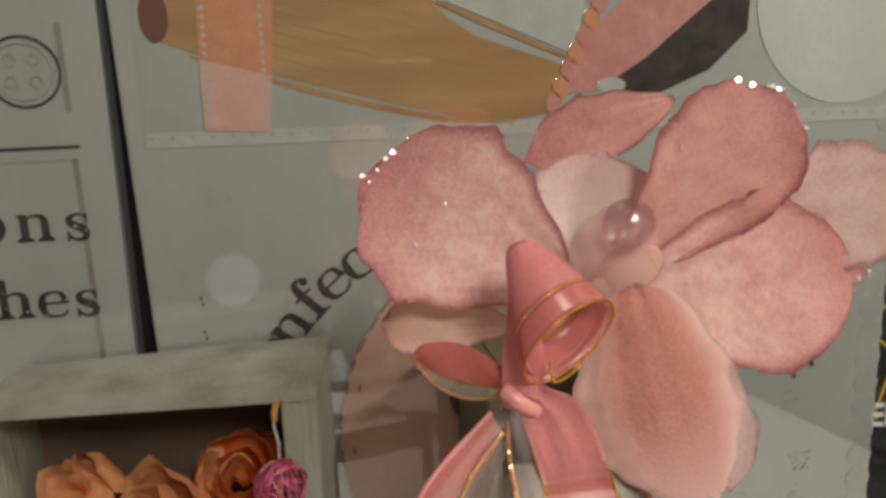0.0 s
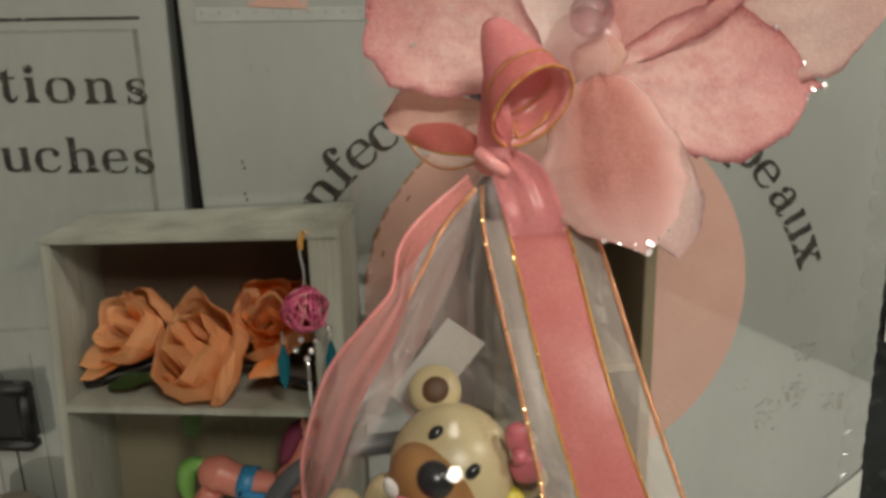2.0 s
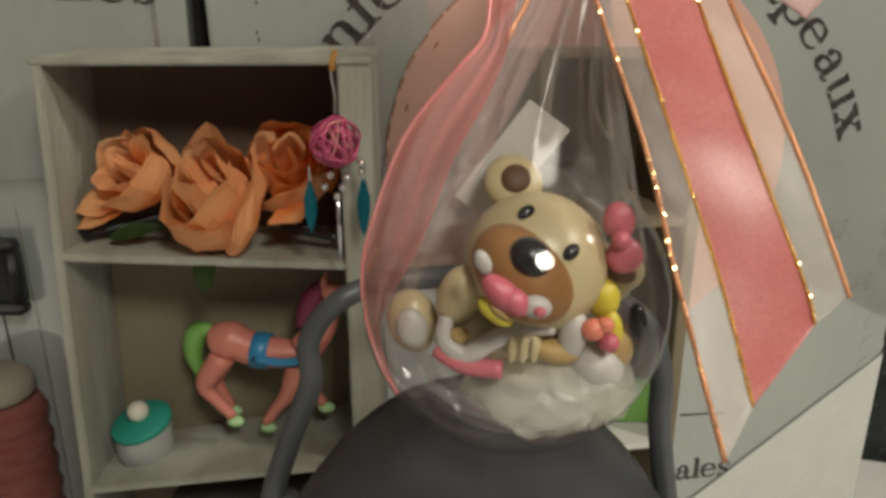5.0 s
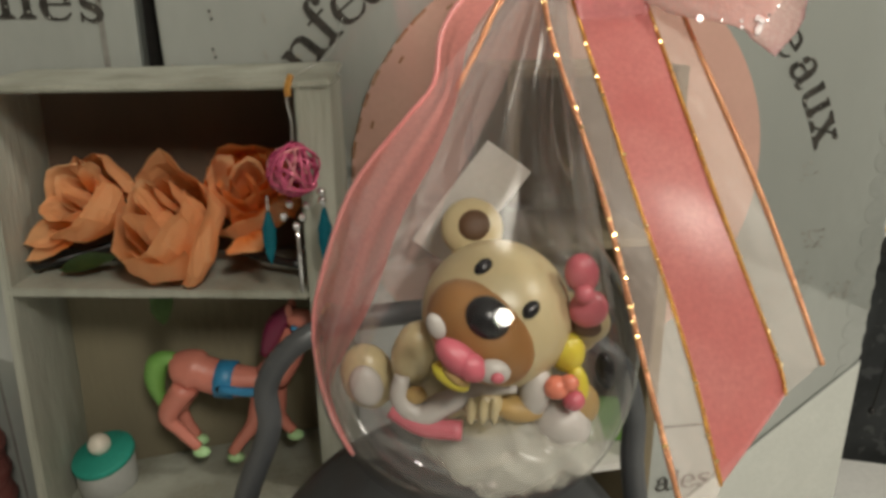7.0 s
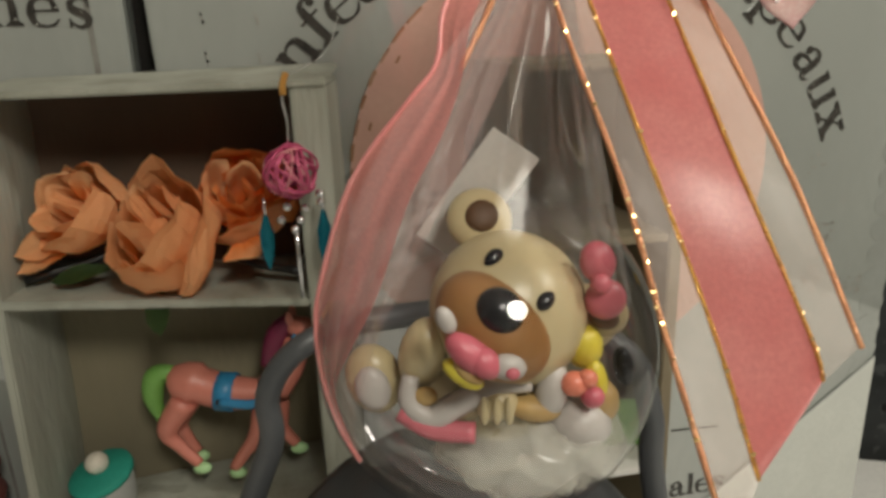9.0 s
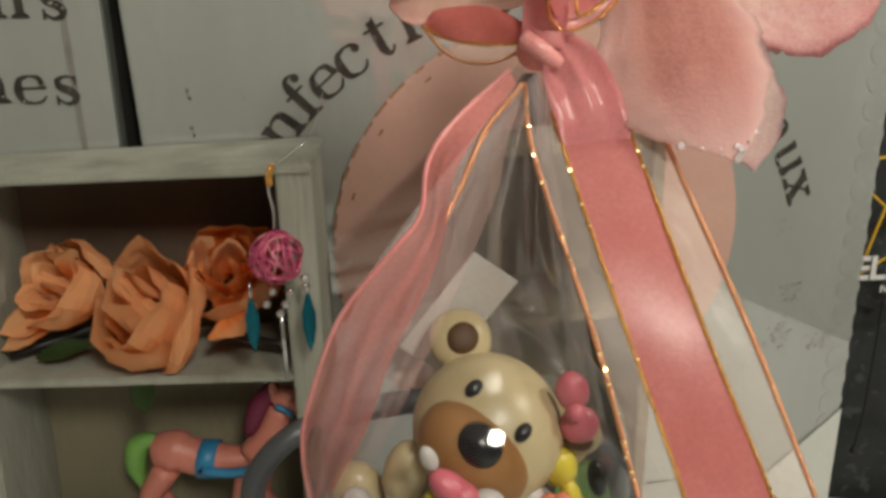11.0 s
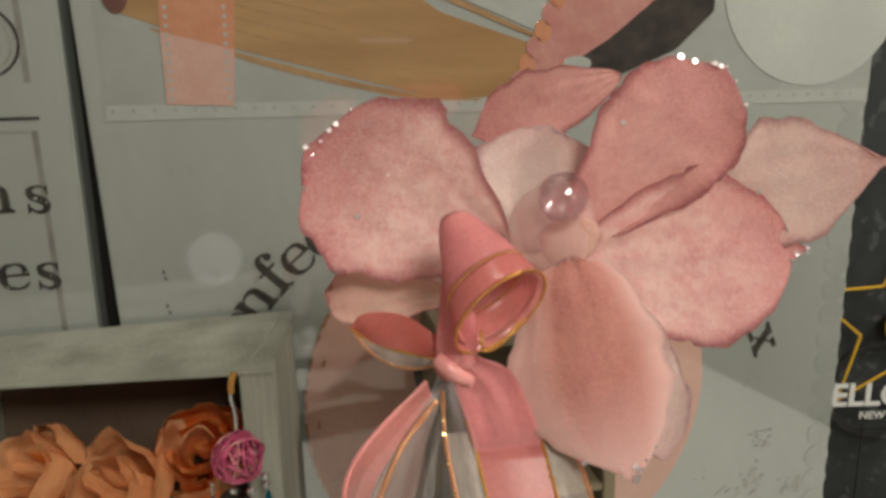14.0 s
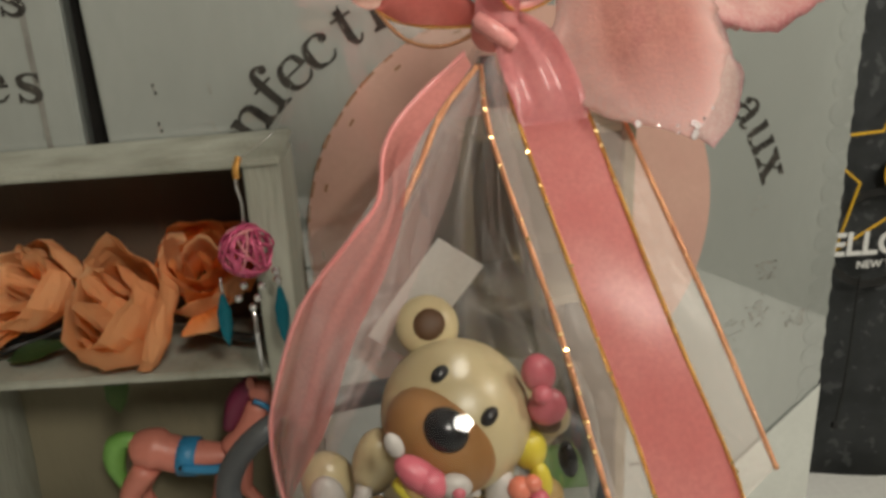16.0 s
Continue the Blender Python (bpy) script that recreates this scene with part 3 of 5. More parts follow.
def big_board():
    root = thing("printed_board", BOARD, "whitewashed decorative board printed with old shop lettering and a hat", "wall art")
    bm = box(bmesh.new(), (0, 0, TABLE_Z), (0.4255, BOARD_DEPTH, 0.46), 0.0012)
    for v in bm.verts:
        if v.co.x < 0.1:
            v.co.x -= 0.001 + 0.0195 * (v.co.z - 0.19)
    part("board", bm, WHITE_PRINT, root, smooth=False)
    # lettering round the peach disc
    c, r = (0.203, 0.075), 0.1700
    for text, a0, step in (("Confections", -60.4, 5.3), ("Chapeaux", 23.4, 6.43)):
        for k, ch in enumerate(text):
            a = a0 + step * k
            bm = slab_letter(ch, 0.0312)
            q = radians(a)
            bm.transform(Matrix.Translation((c[0] + r * math.sin(q), -0.0006, c[1] + r * math.cos(q))) @ Matrix.Rotation(q, 4, "Y"))
            part("letter", bm, INK, root, smooth=False)
    letters(root, "ales", 0.2885, -0.1050, 0.0215, 0.95)
    print_on(root, "dash", [(0.2815, -0.0545), (0.314, -0.0555), (0.314, -0.0545), (0.2815, -0.0533)], INK, 0.0005)
    print_on(root, "white_corner", [(0.4255, -0.018), (0.4255, TABLE_Z + 0.001), (0.215, TABLE_Z + 0.001)], CORNER_PRINT, 0.0009, "plain white turned corner")
    print_on(root, "corner_line", [(0.4255, -0.0172), (0.4255, -0.018), (0.215, TABLE_Z + 0.001), (0.2142, TABLE_Z + 0.0018)], FAINT, 0.0012)
    # peach disc with its stitched rim
    pc = (0.208, 0.120)
    print_on(root, "peach_disc", disc(pc, 0.1205, 72), PEACH_PRINT, 0.0006, "flat peach disc")
    rnd = random.Random(3)
    for k in range(22):
        a = radians(100 + k * 6.2)
        w = rnd.uniform(0.03, 0.09)
        part("rim_dash", ring_strip(bmesh.new(), pc, 0.1193, 0.1193 + rnd.uniform(0.0008, 0.002), -0.0010, -0.0007, a, a + w, 5), RUST_PRINT, root, smooth=False)
        if k % 3 == 1:
            part("stitch", ring_strip(bmesh.new(), pc, 0.1125, 0.1138, -0.0010, -0.0007, a, a + 0.035, 3), RUST_PRINT, root, smooth=False)
    print_on(root, "grey_drawing", disc((0.182, 0.112), 0.014, 20, r2=0.03), GREY_PRINT, 0.0011)
    print_on(root, "grey_drawing", disc((0.155, 0.142), 0.006, 16, r2=0.012), GREY_PRINT, 0.0011)
    print_on(root, "grey_drawing", disc((0.215, 0.07), 0.022, 20, r2=0.028), GREY_PRINT, 0.0011)
    # picture along the top: straw hat, tape, ribbon, lace
    print_on(root, "photo_ground", [(0.006, 0.2925), (0.4255, 0.2905), (0.4255, 0.459), (0.006, 0.459)], FAINT, 0.0004, "pale printed picture")
    hat = [(0.012, 0.3375), (0.05, 0.3235), (0.1213, 0.3045), (0.165, 0.2935), (0.19, 0.2925), (0.213, 0.296), (0.222, 0.318), (0.17, 0.335), (0.155, 0.345), (0.12, 0.385), (0.012, 0.40)]
    print_on(root, "hat_brim", hat, TAN_PRINT, 0.0008, "tan straw hat brim, printed")
    for k in range(8):
        z = 0.006 * k
        print_on(root, "straw_line", stroke([(0.03, 0.334 + z), (0.075, 0.3195 + z), (0.13, 0.306 + z), (0.18, 0.2985 + 0.75 * z)], (0.0004, 0.0011, 0.0007, 0.0003)), STRAW_LINE, 0.0009)
    print_on(root, "brim_shadow", stroke([(0.03, 0.3285), (0.09, 0.3095), (0.15, 0.2950), (0.19, 0.2915)], (0.001, 0.0035, 0.003, 0.001)), STRAW_LINE, 0.0007)
    print_on(root, "seam_line", stroke([(0.150, 0.352), (0.180, 0.3395), (0.221, 0.3225)], (0.002, 0.0032, 0.002)), STRAW_LINE, 0.0011)
    print_on(root, "hat_band", [(0.155, 0.352), (0.222, 0.325), (0.23, 0.36), (0.16, 0.40)], LACE_PRINT, 0.0010)
    print_on(root, "hat_shadow", disc((0.016, 0.347), 0.0065, 20, r2=0.012), RED_PRINT, 0.0011)
    print_on(root, "tape_strip", [(0.0345, 0.327), (0.0675, 0.3185), (0.0712, 0.36), (0.0745, 0.42), (0.036, 0.42), (0.0355, 0.36)], TAPE_PRINT, 0.0012, "coral paper tape over the hat")
    print_on(root, "tape_end", [(0.034, 0.2935), (0.065, 0.2918), (0.0675, 0.3185), (0.0345, 0.327)], TAPE_PALE, 0.0012, "paler end of the tape")
    for k in range(15):
        for x in (0.0365, 0.0632):
            print_on(root, "tape_dot", disc((x + 0.0001 * k, 0.296 + 0.0042 * k), 0.0011, 8), LACE_PRINT, 0.0014)
    print_on(root, "black_shape", [(0.236, 0.292), (0.262, 0.3), (0.30, 0.315), (0.322, 0.335), (0.325, 0.39), (0.27, 0.39), (0.25, 0.33)], BLACK_PRINT, 0.0007)
    print_on(root, "white_cup", disc((0.385, 0.352), 0.058, 40), CUP_PRINT, 0.0010, "pale round printed cup")
    print_on(root, "rose_ribbon", [(0.215, 0.305), (0.235, 0.306), (0.262, 0.322), (0.33, 0.375), (0.33, 0.41), (0.27, 0.372), (0.232, 0.336)], ROSE_PRINT, 0.0012, "dusty pink printed ribbon")
    for k in range(9):
        print_on(root, "cord_twist", disc((0.211 + 0.0042 * k, 0.3 + 0.0085 * k), 0.0048, 12, r2=0.006), TAPE_PRINT if k % 2 else ROSE_PRINT, 0.0014)
    print_on(root, "white_bead", disc((0.243, 0.3085), 0.008, 18, r2=0.0042), LACE_PRINT, 0.0015)
    print_on(root, "lace_band", [(0.006, 0.2862), (0.4250, 0.2842), (0.4250, 0.2915), (0.006, 0.2935)], LACE_PRINT, 0.0006, "white printed lace band")
    for k in range(44):
        print_on(root, "lace_hole", disc((0.009 + 0.0094 * k, 0.2908 - 0.0002 * k / 4.4), 0.0010, 8), FAINT if k < 16 else PALE_INK, 0.0008)
    # faint stamps, scallops and specks
    for k in range(30):
        print_on(root, "scallop", disc((0.4165, 0.285 - 0.0165 * k), 0.0088, 16, r2=0.0085), FAINT, 0.0003)
    for x, z in ((0.0232, 0.2105), (0.0484, 0.209), (0.0231, 0.1925), (0.0478, 0.191), (0.0317, 0.2632), (0.0409, 0.2628)):
        for k in range(3):
            print_on(root, "stamp_tick", disc((x + 0.0004 * k, z - 0.0018 * k), 0.0006, 6, r2=0.0009), INK if k != 1 and x < 0.03 else PALE_INK, 0.0005)
    for x, z, n in ((0.3735, 0.072, 26), (0.369, 0.045, 30), (0.398, 0.035, 26), (0.352, 0.03, 22), (0.366, 0.118, 8), (0.33, 0.052, 3), (0.105, 0.095, 9)):
        for k in range(n):
            w = 0.0012 if n > 20 else 0.0008
            print_on(root, "stamp_tick", disc((x + rnd.uniform(-0.0085, 0.0085), z + rnd.uniform(-0.012, 0.012) * (0.5 if n == 26 else 1)), w, 6, r2=0.0007), PALE_INK, 0.0005)
    return root


def left_board():
    root = thing("printed_board", BOARD, "narrow whitewashed board with bold shop lettering and a button drawing", "wall art")
    bm = box(bmesh.new(), (-0.26, 0, TABLE_Z), (-0.0115, BOARD_DEPTH, 0.46), 0.0012)
    for v in bm.verts:
        if v.co.x > -0.1:
            v.co.x += 0.015 * (v.co.z - 0.19)
    part("board", bm, WHITE_PRINT, root, smooth=False)
    letters(root, "tions", -0.0962, 0.2468, 0.0262, 1.19, -0.04)
    letters(root, "uches", -0.0970, 0.2095, 0.0262, 1.055, -0.05)
    for lo, hi in (((-0.26, 0.288), (-0.0235, 0.2895)), ((-0.26, 0.2825), (-0.0255, 0.2832))):
        print_on(root, "rule", [(lo[0], lo[1]), (hi[0], lo[1]), (hi[0], hi[1]), (lo[0], hi[1])], INK if lo[1] > 0.285 else PALE_INK, 0.0005)
    for x, z0, z1 in ((-0.0278, 0.15, 0.283), (-0.0275, 0.305, 0.345), (-0.081, 0.305, 0.345)):
        print_on(root, "frame_line", [(x, z0), (x + 0.0026, z0), (x + 0.0026, z1), (x, z1)], FRAME_INK, 0.0005)
    # button drawing
    bc = (-0.0432, 0.3235)
    part("button_ring", ring_strip(bmesh.new(), bc, 0.0152, 0.0163, -0.0008, -0.0005, 0, 2 * math.pi, 40), INK, root, smooth=False)
    part("button_ring", ring_strip(bmesh.new(), bc, 0.0125, 0.0131, -0.0008, -0.0005, 0, 2 * math.pi, 40), PALE_INK, root, smooth=False)
    for x in (-0.0052, 0.0052):
        for z in (-0.0045, 0.0055):
            part("button_hole", ring_strip(bmesh.new(), (bc[0] + x, bc[1] + z), 0.0022, 0.0029, -0.0008, -0.0005, 0, 2 * math.pi, 16), PALE_INK, root, smooth=False)
    # plank print at the foot
    rnd = random.Random(5)
    for k in range(14):
        x = -0.252 + 0.0145 * k + rnd.uniform(-0.002, 0.002)
        w = rnd.uniform(0.0006, 0.0018)
        print_on(root, "plank_line", stroke([(x, TABLE_Z + 0.01), (x + rnd.uniform(-0.002, 0.002), -0.03), (x + rnd.uniform(-0.002, 0.002), 0.113 - rnd.uniform(0, 0.03))], (w, 1.6 * w, 0.5 * w)), INK if k % 2 else FRAME_INK, 0.0005)
    print_on(root, "plank_line", [(-0.26, 0.118), (-0.06, 0.118), (-0.06, 0.1195), (-0.26, 0.1195)], PALE_INK, 0.0005)
    return root


def backing():
    # strip and board added so the gap between the boards reads as shade
    strip = solo("gap_shade_strip", box(bmesh.new(), (-0.0185, BOARD_DEPTH + 0.0005, TABLE_Z + 0.001), (0.009, BOARD_DEPTH + 0.0035, 0.459)), GAP_SHADE, "near-black strip added as the shade in the gap between two boards", "strip", smooth=False)
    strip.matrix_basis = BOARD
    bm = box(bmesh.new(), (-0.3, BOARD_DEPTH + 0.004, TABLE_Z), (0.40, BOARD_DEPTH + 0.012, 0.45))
    ob = solo("gap_shade_board", bm, GAP_SHADE, "near-black board added behind the printed boards to darken their gap", "board", smooth=False)
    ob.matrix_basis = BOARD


big_board()
left_board()
backing()


def dark_cloth():
    """Hanging dark cloth bag beside the boards, with its transfer print."""
    root = thing("cloth_bag", pose(0.33, 0.53, TABLE_Z), "dark grey cloth bag with yellow star and white lettering", "bag")
    rows = []
    for i in range(26):
        z = 0.75 * i / 25
        rows.append([Vector((-0.2 + 0.8 * j / 40, 0.012 * math.sin(7 * j / 40 + 4 * z) + 0.005 * math.sin(31 * j / 40 + 9 * z), z)) for j in range(41)])
    part("cloth", sheet(bmesh.new(), rows, 0.004), DARK_CLOTH, root)
    front = -0.02

    def put(bm, name, mat, label=""):
        part(name, bm, mat, root, label, smooth=False)
    bm = lettering("ELLOW", 0.027, 0.0008)
    bm.transform(Matrix.Translation((0.0405, front, 0.2305)) @ Matrix.Shear("XZ", 4, (0.18, 0)))
    put(bm, "lettering", CHALK, "white slanted lettering")
    bm = lettering("NEW YORK", 0.0092, 0.0002)
    bm.transform(Matrix.Translation((0.0440, front, 0.2185)))
    put(bm, "lettering", CHALK)
    put(ring_strip(bmesh.new(), (0.036, 0.242), 0.036, 0.042, front + 0.004, front + 0.005, 0, 2 * math.pi, 40), "black_ring", BLACK_PLASTIC, "black printed ring")
    star = []
    for k in range(11):
        a = math.pi / 2 + k * math.pi / 5
        r = 0.082 if k % 2 == 0 else 0.036
        star.append(Vector((0.05 + r * math.cos(a), front + 0.003, 0.30 + r * math.sin(a))))
    for a, b in zip(star, star[1:]):
        put(tube(bmesh.new(), [a, (a + b) / 2, b], 0.0011, 6), "star_line", SUN_YELLOW, "yellow printed star line")
    put(prism(bmesh.new(), disc((0.052, 0.297), 0.019, 30), front, front + 0.001), "badge", SUN_YELLOW, "yellow round badge")
    bm = lettering("T", 0.026, 0.0012)
    bm.transform(Matrix.Translation((0.048, front - 0.0006, 0.289)))
    put(bm, "badge_figure", BLACK_PLASTIC)
    put(tube(bmesh.new(), glide([(0.024, front, 0.212), (0.022, front - 0.002, 0.12), (0.02, front, 0.075)], 12), 0.0009, 6), "cord", BLACK_PLASTIC, "thin black cord")
    put(ball(bmesh.new(), (0.02, front, 0.073), (0.003, 0.003, 0.004)), "cord_end", BLACK_PLASTIC)


dark_cloth()


# the card shelf
def sheared(bm, lean):
    for v in bm.verts:
        v.co.x += lean * (0.37 - v.co.z)
    return bm


def squeezed(bm):
    """The shelf is shallower at its left end, where the boards stand closer."""
    for v in bm.verts:
        v.co.y *= 0.752 + 1.75 * v.co.x
    return bm


def card_shelf():
    root = thing("card_shelf", pose(-0.2045, 0.268, TABLE_Z, 0, 0, 4.2), "small open shelf of painted grey-white card, worn edges", "shelf")
    w, d, h = 0.145, 0.068, 0.372

    def put(name, lo, hi, mat=CARD, lean=0.0, label=""):
        bm = squeezed(sheared(box(bmesh.new(), lo, hi, 0.0009), lean))
        bmesh.ops.subdivide_edges(bm, edges=[e for e in bm.edges if e.calc_length() > 0.03], cuts=6, use_grid_fill=True)
        for v in bm.verts:
            v.co += 0.0009 * noise.noise_vector(v.co * 45)
        return part(name, bm, mat, root, label, smooth=False)
    put("side_panel", (0, 0.0, 0), (0.0042, d, h - 0.002), CARD, -0.0465)
    put("side_panel", (w - 0.0145, 0.0, 0), (w, d, h - 0.002))
    put("back_panel", (-0.01, d - 0.0025, 0.280), (w - 0.004, d - 0.0005, h - 0.003), CARD_SHADED, 0.0, "brown card back, darkened for the shade of the top compartment")
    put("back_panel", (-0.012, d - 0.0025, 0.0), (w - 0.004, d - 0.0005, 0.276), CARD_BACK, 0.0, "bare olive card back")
    top = squeezed(box(bmesh.new(), (-0.0015, -0.001, h - 0.003), (w + 0.0005, d, h), 0.0009))
    for v in top.verts:
        v.co.z += 0.06 * v.co.y
    part("top_panel", top, CARD, root, smooth=False)
    mid = squeezed(box(bmesh.new(), (-0.003, 0.0, 0.2805), (w - 0.0145, d - 0.003, 0.2845), 0.0009))
    for v in mid.verts:
        v.co.z += -0.045 * (v.co.x - 0.0)
    part("shelf_panel", mid, CARD, root, smooth=False)
    low = squeezed(box(bmesh.new(), (-0.009, 0.0, 0.1535), (w - 0.0145, d - 0.003, 0.1575), 0.0009))
    for v in low.verts:
        v.co.z += 0.09 * v.co.x
    part("shelf_panel", low, CARD, root, smooth=False)
    put("bottom_panel", (-0.012, 0.0, 0.0), (w - 0.0145, d - 0.003, 0.004))


card_shelf()


def tan_box():
    root = thing("tan_card_box", pose(0.0985, 0.307, TABLE_Z, 0, 0, 10.7), "open tan card box standing behind the clear ornament", "box")
    w, d, h = 0.085, 0.068, 0.375
    part("side_panel", box(bmesh.new(), (-0.0065, 0, 0), (0, d, h), 0.0006), TAN_CARD, root, smooth=False)
    part("side_panel", box(bmesh.new(), (-w, 0, 0), (-w + 0.0065, d, h), 0.0006), TAN_CARD, root, smooth=False)
    part("back_panel", box(bmesh.new(), (-w + 0.0065, d - 0.003, 0), (-0.0065, d, h), 0.0006), CARD_BACK, root, smooth=False)
    for z in (0.0, 0.163, 0.29, h - 0.004):
        part("shelf_panel", box(bmesh.new(), (-w + 0.0065, 0.001, z), (-0.0065, d - 0.003, z + 0.004), 0.0006), PAPER if z == 0.163 else TAN_CARD, root, smooth=False)
    b = solo("green_card", box(bmesh.new(), (0.055, 0.325, -0.0225), (0.09, 0.33, 0.004), 0.0008), GREEN, "small bright green card in the tan box", "card", smooth=False)
    return root


tan_box()


# paper roses
def rose_petal(r, f, az, half, seed, n=9, m=10):
    """One creased paper petal round the bloom's axis (z). f: 0 innermost to 1 outermost."""
    rnd = random.Random(seed)
    ph, peak, notch = rnd.uniform(0, 1), rnd.uniform(-0.5, 0.5), rnd.uniform(0.25, 0.7)
    curl = rnd.uniform(0.02, 0.16) * (0.4 + f)
    high = 0.86 - 0.42 * f + rnd.uniform(-0.16, 0.16)
    rows = []
    for i in range(n):
        t = i / (n - 1)
        row = []
        for j in range(m):
            u = 2 * j / (m - 1) - 1
            top = high - notch * abs(u - peak) ** 1.5
            z = -0.75 + (top + 0.75) * t
            rho = (0.06 + 0.30 * f) * (1 - t) + (0.10 + 0.78 * f) * t + (0.10 + 0.24 * f) * math.sin(math.pi * min(1, t * 1.05))
            rho += curl * max(0, t - 0.72) / 0.28 * (1 - 0.4 * abs(u))
            fold = abs((1.3 * u + 0.7 * t + ph) % 1.0 - 0.5) - 0.25
            rho += 0.34 * fold * t * (0.5 + 0.5 * f) + rnd.uniform(-0.018, 0.018)
            a = radians(az + half * u * (0.45 + 0.55 * min(1, 1.7 * t)))
            row.append(Vector((rho * math.cos(a), rho * math.sin(a), z + rnd.uniform(-0.012, 0.012))) * r)
        rows.append(row)
    return rows


def paper_rose(name, c, r, axis, mats, label, seed, tall=1.0, count=13):
    """Broad creased paper petals folded round an axis that points out of the bloom."""
    rnd = random.Random(seed)
    root = thing(name, Matrix.Translation(c), label, "paper flower", "paper roses on the shelf")
    q = Vector(axis).normalized().to_track_quat("Z", "Y").to_matrix().to_4x4()
    for i in range(count):
        f = (i / (count - 1)) ** 0.8
        rows = rose_petal(r, f, 137.5 * i + rnd.uniform(-14, 14), (100 - 30 * f) * rnd.uniform(0.9, 1.15), seed * 31 + i)
        bm = sheet(bmesh.new(), rows, 0.0002)
        bm.transform(Matrix.Diagonal((1, 1, tall, 1)) @ q @ Euler([radians(rnd.uniform(-11, 11)) for _ in range(3)]).to_matrix().to_4x4())
        part("petal", bm, mats[i % len(mats)], root, smooth=i % 3 == 1)
    return root


paper_rose("paper_rose", (-0.1370, 0.2835, 0.1195), 0.0260, (-0.28, -0.68, 0.72), (PEACH,), "full peach paper rose leaning over the shelf edge", 4, 1.22, 9)
paper_rose("paper_rose", (-0.1770, 0.294, 0.1275), 0.0220, (-0.50, -0.66, 0.48), (PEACH,), "pale peach paper rose lying on its side", 9, 1.0, 7)
paper_rose("paper_rose", (-0.1045, 0.303, 0.1300), 0.0255, (0.16, -0.72, 0.66), (ORANGE, PEACH, ORANGE), "deep orange paper rose at the back", 15, 1.0, 9)


def stems():
    for k, (a, b) in enumerate((((-0.17, 0.305, 0.104), (-0.203, 0.285, 0.0985)), ((-0.14, 0.305, 0.104), (-0.205, 0.30, 0.100)), ((-0.11, 0.30, 0.101), (-0.08, 0.292, 0.0965)))):
        solo("wire_stem", tube(bmesh.new(), glide([a, ((a[0] + b[0]) / 2, (a[1] + b[1]) / 2, a[2] - 0.003), b], 8), 0.0022, 8), BLACK_PLASTIC, "dark wrapped wire stem of a paper rose", "stem", "stems under the paper roses")
    solo("paper_leaf", petal(bmesh.new(), (-0.144, 0.285, 0.094), (-0.137, 0.263, 0.0805), 0.011, (0, -0.8, 0.5), 0.2, 0.5, 0.1, 0.02, 3), LEAF, "dark green leaf under a paper rose", "leaf", "rose leaves")
    solo("paper_leaf", petal(bmesh.new(), (-0.165, 0.29, 0.102), (-0.189, 0.280, 0.1005), 0.010, (0, -0.6, 0.8), 0.2, 0.5, 0.1, 0.02, 5), LEAF, "dark green leaf on the shelf", "leaf", "rose leaves")


stems()


def loose_petals():
    """Pointed outer petals that spread from the rose lying on its side."""
    for k, (b, t, w, f) in enumerate((((-0.178, 0.292, 0.118), (-0.2035, 0.281, 0.1115), 0.014, (0, -0.9, 0.5)), ((-0.178, 0.290, 0.114), (-0.2040, 0.280, 0.1035), 0.010, (0, -0.8, 0.6)),
                                      ((-0.173, 0.292, 0.132), (-0.166, 0.281, 0.1480), 0.012, (0, -1, 0.2)), ((-0.104, 0.290, 0.112), (-0.094, 0.276, 0.1095), 0.026, (0, -0.7, 0.7)))):
        ob = solo("loose_petal", petal(bmesh.new(), b, t, w, f, 0.35, 0.55, 0.05, 0.04, 40 + k, 0.00025, 0.8), PEACH, "loose pale peach paper petal beside the roses", "petal", "loose rose petals")


loose_petals()


